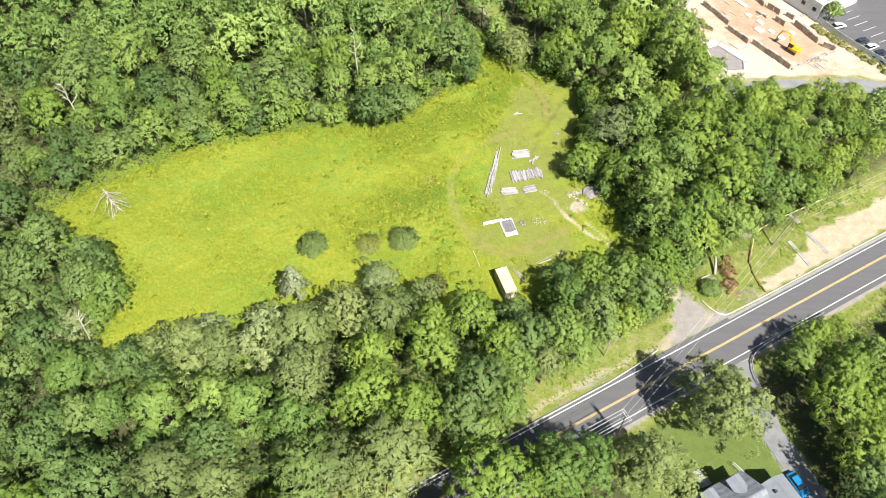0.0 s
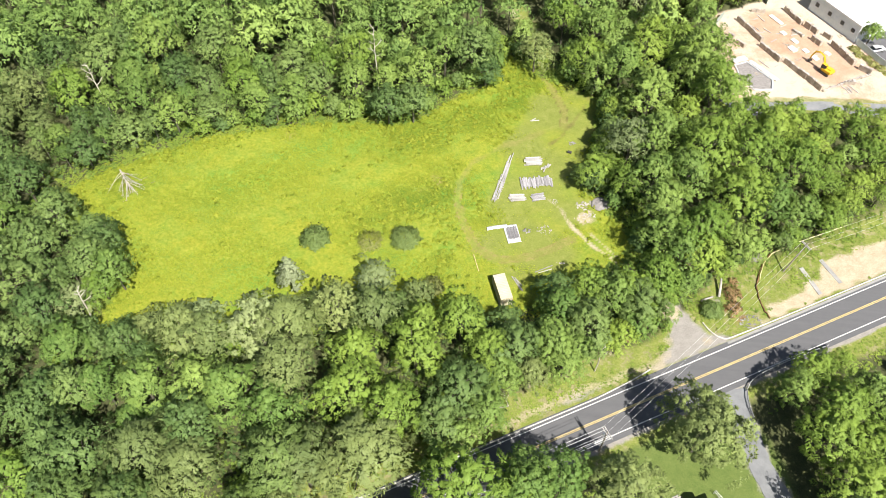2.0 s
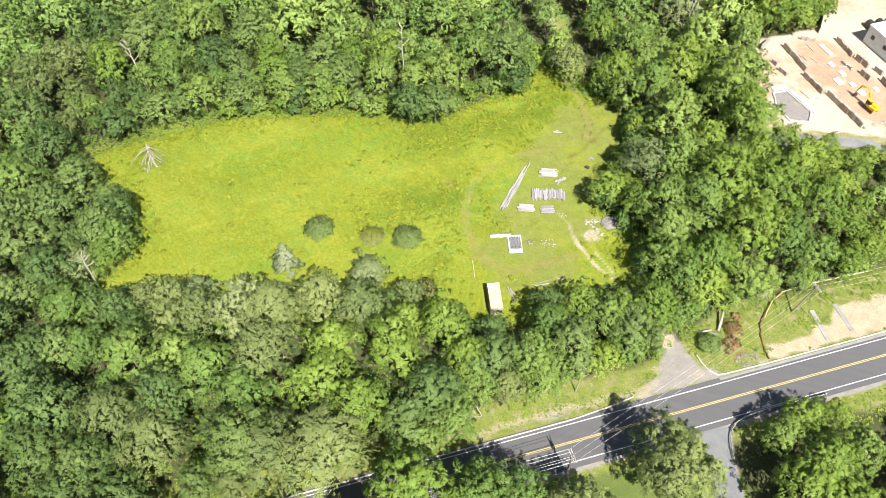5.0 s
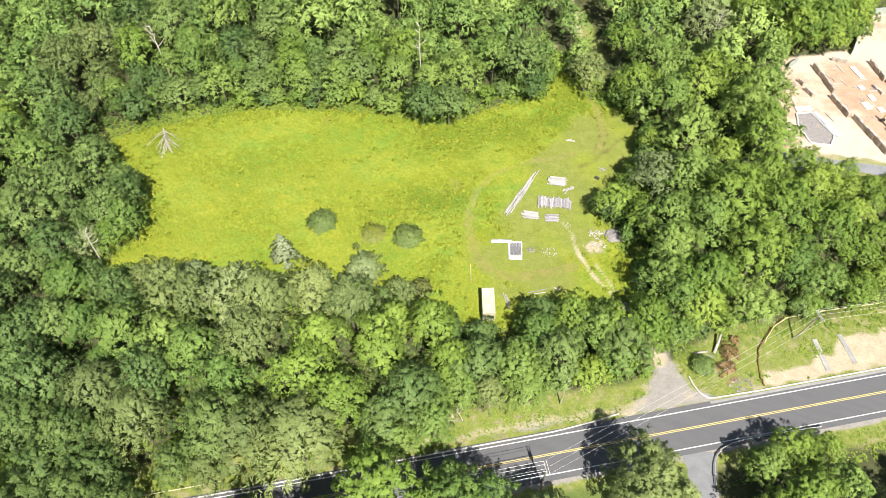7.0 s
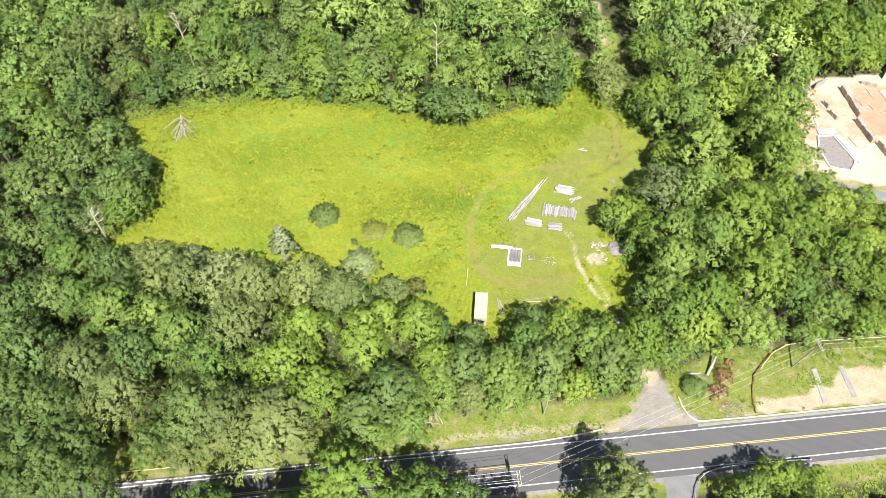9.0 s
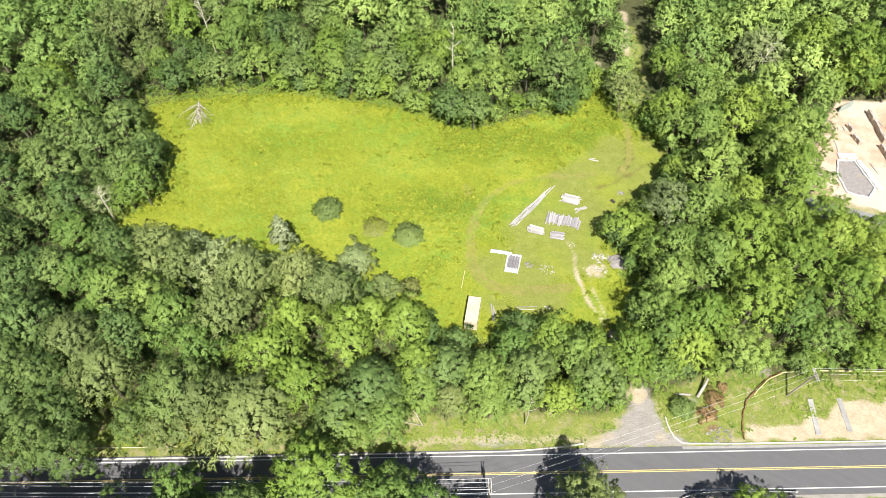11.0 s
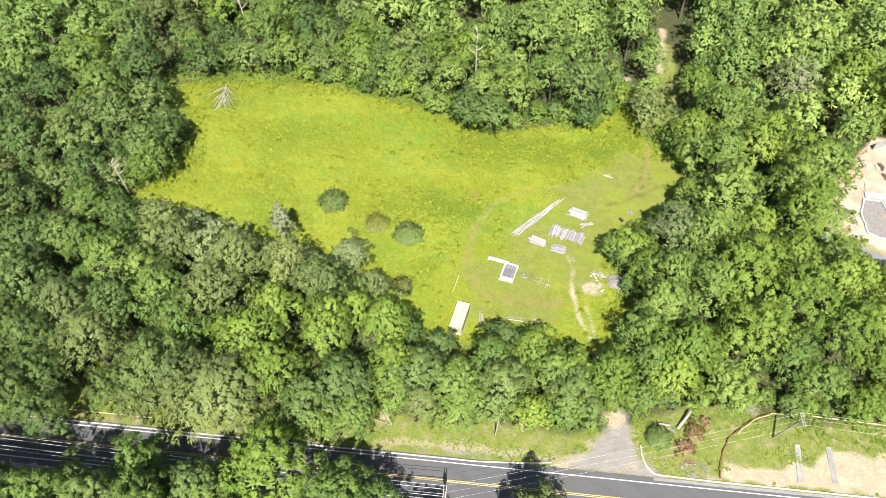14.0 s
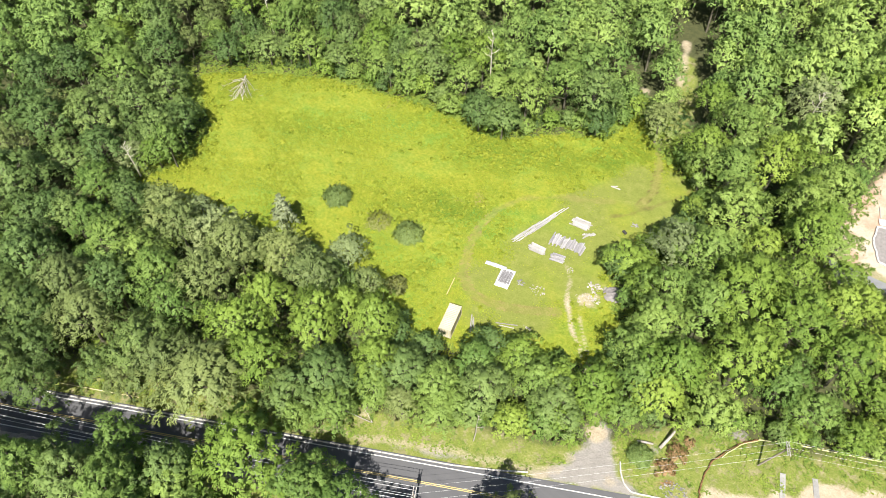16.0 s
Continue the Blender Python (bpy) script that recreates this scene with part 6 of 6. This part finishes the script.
# ---- vehicles ----
def car(x, y, z, turn, colour, label, group="parked cars"):
    root = thing("car", pose(x, y, z, 0, 0, turn), label, "car", group)
    m = paint("car_paint_" + label.split()[0], colour)
    bm = bmesh.new()
    outline = [(-2.2, 0.35), (-2.25, 0.75), (-1.9, 0.92), (-0.9, 0.98), (1.2, 0.95), (2.1, 0.8), (2.25, 0.55), (2.2, 0.35)]
    l = [bm.verts.new((a, -0.86, b)) for a, b in outline]
    r = [bm.verts.new((a, 0.86, b)) for a, b in outline]
    bm.faces.new(l)
    bm.faces.new(r[::-1])
    for i in range(len(outline)):
        j = (i + 1) % len(outline)
        bm.faces.new((l[j], l[i], r[i], r[j]))
    bmesh.ops.recalc_face_normals(bm, faces=list(bm.faces))
    bmesh.ops.bevel(bm, geom=list(bm.edges), offset=0.07, segments=2, affect="EDGES")
    part("body", bm, m, root, "", None, True)
    cab = bmesh.new()
    lo = [(-1.75, -0.76, 0.92), (1.05, -0.76, 0.92), (1.05, 0.76, 0.92), (-1.75, 0.76, 0.92)]
    hi = [(-1.2, -0.6, 1.42), (0.25, -0.6, 1.42), (0.25, 0.6, 1.42), (-1.2, 0.6, 1.42)]
    v = [cab.verts.new(p) for p in lo + hi]
    for f in ((0, 1, 5, 4), (1, 2, 6, 5), (2, 3, 7, 6), (3, 0, 4, 7), (0, 3, 2, 1), (4, 5, 6, 7)):
        cab.faces.new([v[i] for i in f])
    bmesh.ops.recalc_face_normals(cab, faces=list(cab.faces))
    part("glasshouse", cab, GLASS_DARK, root, "dark car windows")
    part("car_roof", box((1.5, 1.24, 0.06), pose(-0.48, 0, 1.43), 0.025), m, root)
    for sx in (-1.4, 1.35):
        for sy in (-0.8, 0.8):
            wheel = bmesh.new()
            bmesh.ops.create_cone(wheel, cap_ends=True, segments=16, radius1=0.33, radius2=0.33, depth=0.2, matrix=pose(sx, sy, 0.33, 90))
            tyre = part("tyre", wheel, RUBBER, root)
            rim = bmesh.new()
            bmesh.ops.create_cone(rim, cap_ends=True, segments=12, radius1=0.2, radius2=0.2, depth=0.22, matrix=pose(sx, sy, 0.33, 90))
            part("rim", rim, CHROME, tyre)
    for sy in (-0.6, 0.6):
        part("headlight", box((0.08, 0.32, 0.12), pose(2.21, sy, 0.68), 0.02), GLASS_DARK, root, "headlight glass")
    return root


car(65.2, 51.6, 0.02, -64, (0.02, 0.24, 0.55), "blue car parked beside the house")
SITE_Z = 6.0
car(106.3, 171.6, SITE_Z + 0.05, 20, (0.78, 0.79, 0.80), "white car parked on the asphalt lot")
car(110.2, 165.2, SITE_Z + 0.05, 28, (0.05, 0.06, 0.08), "dark grey car parked on the asphalt lot")
car(111.9, 162.9, SITE_Z + 0.05, 28, (0.78, 0.79, 0.80), "white car parked on the asphalt lot")
car(113.0, 160.3, SITE_Z + 0.05, 28, (0.04, 0.05, 0.07), "dark grey car parked on the asphalt lot")
car(114.6, 157.9, SITE_Z + 0.05, 28, (0.05, 0.08, 0.14), "dark blue car parked on the asphalt lot")

# ---- building site ----
def flat_poly(name, pts, z, thick, material, label, category, kind="structure"):
    bm = bmesh.new()
    f = bm.faces.new([bm.verts.new((x, y, z)) for x, y in pts])
    if f.normal.z < 0:
        f.normal_flip()
    ex = bmesh.ops.extrude_face_region(bm, geom=[f])
    for e in ex["geom"]:
        if isinstance(e, bmesh.types.BMVert):
            e.co.z -= thick
    bmesh.ops.recalc_face_normals(bm, faces=list(bm.faces))
    return tagged(part(name, bm, material), label, category, kind=kind)


lot = flat_poly("parking_lot", LOT, SITE_Z + 0.06, 0.3, ASPHALT, "grey asphalt parking lot beside the building site", "parking lot")
flat_poly("service_road", LOTN, SITE_Z + 0.09, 0.4, rough_mat("pale_grey_paving", (0.19, 0.195, 0.205), (0.27, 0.275, 0.285), 0.6, 6, 0.9, 0, 0.01, 0.05), "narrow grey service road along the building site", "road")
for i in range(8):
    part("bay_line", box((4.6, 0.12, 0.012), pose(113.6 + i * 1.35 - 3.0, 178.5 - i * 2.35, SITE_Z + 0.064, 0, 0, 28)), WHITE_LINE, lot, "white parking bay line")
PAD = [(70.0, 161.6), (73.2, 163.2), (78.5, 156.6), (77.6, 153.0), (73.6, 152.5), (70.8, 157.2)]
pad = flat_poly("gravel_pad", PAD, SITE_Z + 0.05, 0.3, GRAVEL_HEAP, "grey gravel pad edged with white tubes", "pad")
n_pad = len(PAD)
for i in range(n_pad):
    (ax, ay), (bx, by) = PAD[i], PAD[(i + 1) % n_pad]
    pts = [(ax + (bx - ax) * k / 6, ay + (by - ay) * k / 6, SITE_Z + 0.16 + 0.05 * rb.random()) for k in range(7)]
    pts = [(x + rb.uniform(-0.15, 0.15), y + rb.uniform(-0.15, 0.15), z) for x, y, z in pts]
    tube_part("edge_tube", [(pts, [0.2] * 7)], TARP, pad, "white filled tube", 8)
cover = thing("plastic_cover", pose(76.8, 160.2, SITE_Z, 0, 0, -51), "crumpled white plastic cover along the gravel pad", "cover")
sheet("sheet", 0, 0, 9.0, 1.1, cover, TARP, 0.25, 9)
cover2 = thing("plastic_cover", pose(71.6, 164.0, SITE_Z, 0, 0, 27), "bright white plastic cover at the pad's end", "cover")
sheet("sheet", 0, 0, 4.0, 1.8, cover2, TARP, 0.18, 12)


def foundation(a, b, height, label, gap=0.35, seg=2.6, thick=0.45):
    """A low foundation wall of poured sections with piers between."""
    root = thing("foundation_wall", pose(a[0], a[1], SITE_Z, 0, 0, math.degrees(math.atan2(b[1] - a[1], b[0] - a[0]))), label, "foundation wall", "foundation walls")
    l = math.hypot(b[0] - a[0], b[1] - a[1])
    n = max(1, round(l / seg))
    for i in range(n):
        w, h = l / n - gap, height * rb.uniform(0.85, 1.05)
        y = rb.uniform(-0.12, 0.12)
        part("wall_section", box((w, thick, h + 0.3), pose((i + 0.5) * l / n, y, h / 2 - 0.1, rb.uniform(-3, 3), rb.uniform(-2, 2), rb.uniform(-2, 2)), 0.05), BLOCK, root)
        for k in range(3):
            bw = w * rb.uniform(0.12, 0.34)
            part("cap_block", box((bw, thick * rb.uniform(0.8, 1.5), 0.22), pose((i + (k + rb.uniform(0.2, 0.8)) / 3) * l / n, y, h + 0.1, 0, 0, rb.uniform(-9, 9)), 0.03), PALE_STONE, root, "pale broken block")
        part("pier", box((gap * 1.6, thick + 0.5, h * 1.1), pose((i + 1) * l / n - gap / 2, 0.1, h * 0.5), 0.03), BLOCK, root)
    return root


FW = "pale block foundation wall on bare sandy earth"
foundation((73.1, 181.2), (78.0, 172.1), 1.3, FW, 0.1, 3.2)
foundation((77.4, 170.6), (81.3, 164.3), 1.3, FW)
foundation((82.4, 164.6), (89.3, 154.2), 1.4, FW)
foundation((86.3, 187.4), (89.5, 180.9), 1.2, FW)
foundation((90.2, 180.5), (92.7, 177.1), 1.5, FW, 0.2, 2.2)
foundation((90.8, 174.8), (92.7, 172.1), 1.4, FW, 0.2, 2.2)
foundation((94.3, 177.0), (95.8, 175.0), 1.3, FW, 0.2, 2.0)
foundation((95.5, 173.1), (99.3, 165.1), 1.5, FW)
foundation((100.0, 163.8), (102.6, 161.9), 1.4, FW)
foundation((89.6, 153.9), (102.6, 161.6), 0.5, "low pale foundation wall closing the site's end", 0.15, 3.0)
foundation((77.2, 185.2), (80.9, 185.2), 0.9, FW, 0.3, 1.8)
foundation((69.9, 173.9), (71.2, 172.6), 1.0, FW, 0.2, 1.6)
foundation((71.6, 171.2), (73.4, 169.2), 1.0, FW, 0.2, 1.6)
foundation((95.2, 157.2), (97.8, 157.6), 1.0, FW, 0.2, 1.4)
foundation((86.8, 178.2), (89.0, 175.4), 0.5, FW, 0.2, 2.0)
for x, y, sx, sy in ((84.3, 176.4, 1.6, 1.3), (86.6, 173.3, 2.0, 1.3), (85.5, 169.9, 2.3, 1.7), (88.6, 169.5, 1.6, 1.3), (90.4, 166.8, 1.8, 1.4), (83.4, 182.2, 4.5, 1.2), (93.9, 169.0, 1.5, 1.2)):
    ob = part("footing", box((sx, sy, 0.35), pose(0, 0, 0.12), 0.05), rough_mat("fresh_concrete", (0.66, 0.60, 0.52), (0.80, 0.75, 0.67), 1.0, 8, 0.9, 0, 0.01, 0.1) if "fresh_concrete" not in bpy.data.materials else bpy.data.materials["fresh_concrete"], None, "", pose(x, y, SITE_Z, 0, 0, -57))
    tagged(ob, "pale concrete footing on orange earth", "footing", "concrete footings")
for i, (x, y) in enumerate(((87.2, 176.9), (86.3, 165.6), (84.2, 171.6), (80.6, 168.4), (75.4, 158.9), (96.3, 155.6), (99.2, 158.2), (79.4, 184.0))):
    rubble("earth_heap", x, y, 0.9, 14, 0.5, "small heap of brown clods on the site", BLOCK)


def panel_fence(pts, height, material, label, base, category="fence"):
    root = thing("fence", pose(0, 0, 0), label, category)
    for (ax, ay), (bx, by) in zip(pts[:-1], pts[1:]):
        l = math.hypot(bx - ax, by - ay)
        n = max(1, round(l / 2.4))
        t = math.degrees(math.atan2(by - ay, bx - ax))
        for i in range(n):
            f = (i + 0.5) / n
            x, y = ax + (bx - ax) * f, ay + (by - ay) * f
            part("panel", box((l / n - 0.1, 0.08, height), pose(x, y, base + height / 2, 0, 0, t), 0.01), material, root)
            f = i / n
            part("post", box((0.12, 0.14, height + 0.15), pose(ax + (bx - ax) * f, ay + (by - ay) * f, base + height / 2, 0, 0, t), 0.01), material, root)


panel_fence([(67.3, 178.2), (69.6, 182.0)], 2.0, GREEN_FENCE, "grey-green site fence against the woods", SITE_Z - 0.1)
panel_fence([(82.0, 189.2), (85.0, 208.0), (95, 213.5), (120, 215)], 2.0, GREEN_FENCE, "grey-green site fence against the woods", SITE_Z - 0.1)
panel_fence([(101.9, 174.2), (105.6, 166.9), (109.7, 161.2), (113.8, 155.6), (122, 150.5)], 1.7, PALE_FENCE, "pale blue-white fence beside the parking lot", SITE_Z - 0.05)

# white flat-roofed building
hall = thing("building", pose(101.2, 191.8, SITE_Z, 0, 0, -57.5), "white building with flat pale roof beside the site", "building")
part("wall", box((16.4, 16, 4.6), pose(6.5, -1.0, 2.3)), PALE_FENCE, hall, "pale grey-blue wall")
part("roof", box((16.8, 16.4, 0.4), pose(6.5, -1.0, 4.8), 0.05), MEMBRANE, hall, "white membrane roof")
for k in (0.6, 5.0, 9.4, 13.0):
    w = part("window", box((1.1, 0.12, 1.0), pose(k, -9.02, 2.6)), GLASS_DARK, hall, "dark window pane")
    part("window_sill", box((1.3, 0.2, 0.08), pose(k, -9.06, 2.05)), SIDING, w)
for x, y in ((94.9, 194.8), (97.4, 196.0), (99.7, 197.0)):
    tank = bmesh.new()
    bmesh.ops.create_cone(tank, cap_ends=True, segments=18, radius1=1.0, radius2=1.0, depth=2.2, matrix=pose(0, 0, 1.0, 90, 0, 25))
    bmesh.ops.bevel(tank, geom=[e for e in tank.edges if e.is_manifold and e.calc_face_angle(0) > 1], offset=0.15, segments=2, affect="EDGES")
    tagged(part("drum", tank, STEEL_DARK, None, "", pose(x, y, SITE_Z)), "dark round drum standing on the sandy site", "drum", "dark drums")


def excavator(x, y, turn):
    root = thing("excavator", pose(x, y, SITE_Z, 0, 0, turn) @ Matrix.Scale(0.8, 4), "yellow tracked excavator with dark tracks on orange earth", "excavator")
    for s in (-1.05, 1.05):
        bm = bmesh.new()
        add_box(bm, (3.9, 0.55, 0.75), pose(0, s, 0.4), 0.18)
        tr = part("track", bm, STEEL_DARK, root)
        for k in range(11):
            part("shoe", box((0.12, 0.6, 0.05), pose(-1.6 + k * 0.32, s, 0.79)), STEEL_DARK, tr)
    part("undercarriage", box((1.6, 1.6, 0.5), pose(0, 0, 0.55), 0.05), STEEL_DARK, root)
    part("house_body", box((3.0, 2.5, 0.95), pose(-0.5, 0, 1.45), 0.12), EXC_YELLOW, root)
    part("counterweight", box((0.8, 2.5, 1.1), pose(-1.95, 0, 1.5), 0.2), EXC_YELLOW, root)
    part("engine_hood", box((1.5, 1.5, 0.35), pose(-1.1, -0.3, 2.05), 0.08), EXC_YELLOW, root)
    cab = part("cab", box((1.5, 1.0, 1.5), pose(0.6, 0.7, 2.4), 0.08), GLASS_DARK, root, "dark glazed cab")
    part("cab_roof", box((1.55, 1.05, 0.1), pose(0.6, 0.7, 3.18), 0.03), EXC_YELLOW, cab)
    v, f = tube([(0.6, -0.2, 1.7), (2.4, -0.2, 4.6), (4.2, -0.2, 5.0), (5.6, -0.2, 4.2)], [0.36, 0.34, 0.3, 0.22], 4)
    boom = new("boom", raw_mesh("boom", v, f, [EXC_YELLOW]))
    boom.parent = root
    v, f = tube([(5.5, -0.2, 4.5), (6.2, -0.2, 2.6), (6.4, -0.2, 1.2)], [0.26, 0.26, 0.18], 4)
    stick = new("stick", raw_mesh("stick", v, f, [EXC_YELLOW]))
    stick.parent = root
    bm = box((0.9, 1.1, 0.8), pose(6.2, -0.2, 0.7, 0, 25, 0), 0.15)
    part("bucket", bm, STEEL_DARK, root)
    for a, b in (((1.4, -0.2, 2.3), (2.8, -0.2, 4.2)), ((3.4, -0.2, 5.3), (5.4, -0.2, 4.9))):
        tube_part("ram", [([a, b], [0.09, 0.09])], GALVANISED, root, "", 6)


excavator(91.6, 161.2, 128)
for i in range(26):
    x, y, s = rb.choice(((75.5, 168.5, 7), (84, 172, 6), (93, 164, 6), (80, 178, 5), (96, 156.5, 3)))
    x, y = x + rb.uniform(-s, s), y + rb.uniform(-s, s)
    ob = board(None, x, y, SITE_Z + 0.12, rb.choice((1.6, 2.4, 3.2)), 0.22, 0.12, rb.choice((-57, 33)) + rb.uniform(-14, 14), WOOD_WHITE, 0, "plank")
    tagged(ob, "pale formwork board lying on the sandy site", "plank", "formwork boards")
# rank growth on the bank below the fence
for i in range(12):
    f = i / 11
    x, y = 101.0 + 13.5 * f + rb.uniform(-0.6, 0.2), 171.5 - 19.5 * f + rb.uniform(-0.6, 0.2)
    bush("weed_clump", x, y, rb.uniform(0.5, 1.1), rb.uniform(0.8, 1.5), 260, 0.26, LEAF_TAN, "low green-brown weeds on the bank below the fence", 60 + i, dome=True)
lot_tree = tree_proto("tree", 301, 0, 6.5, 2.6, 2200, 0.3, 0.5, 0.15, "small green tree between building and parking lot")
lot_tree.matrix_basis = pose(104.4, 173.9, SITE_Z)
tagged(rubble("spoil_heap", 99.2, 176.9, 1.2, 20, 0.5, "brown spoil heap with weeds by the fence", BLOCK))
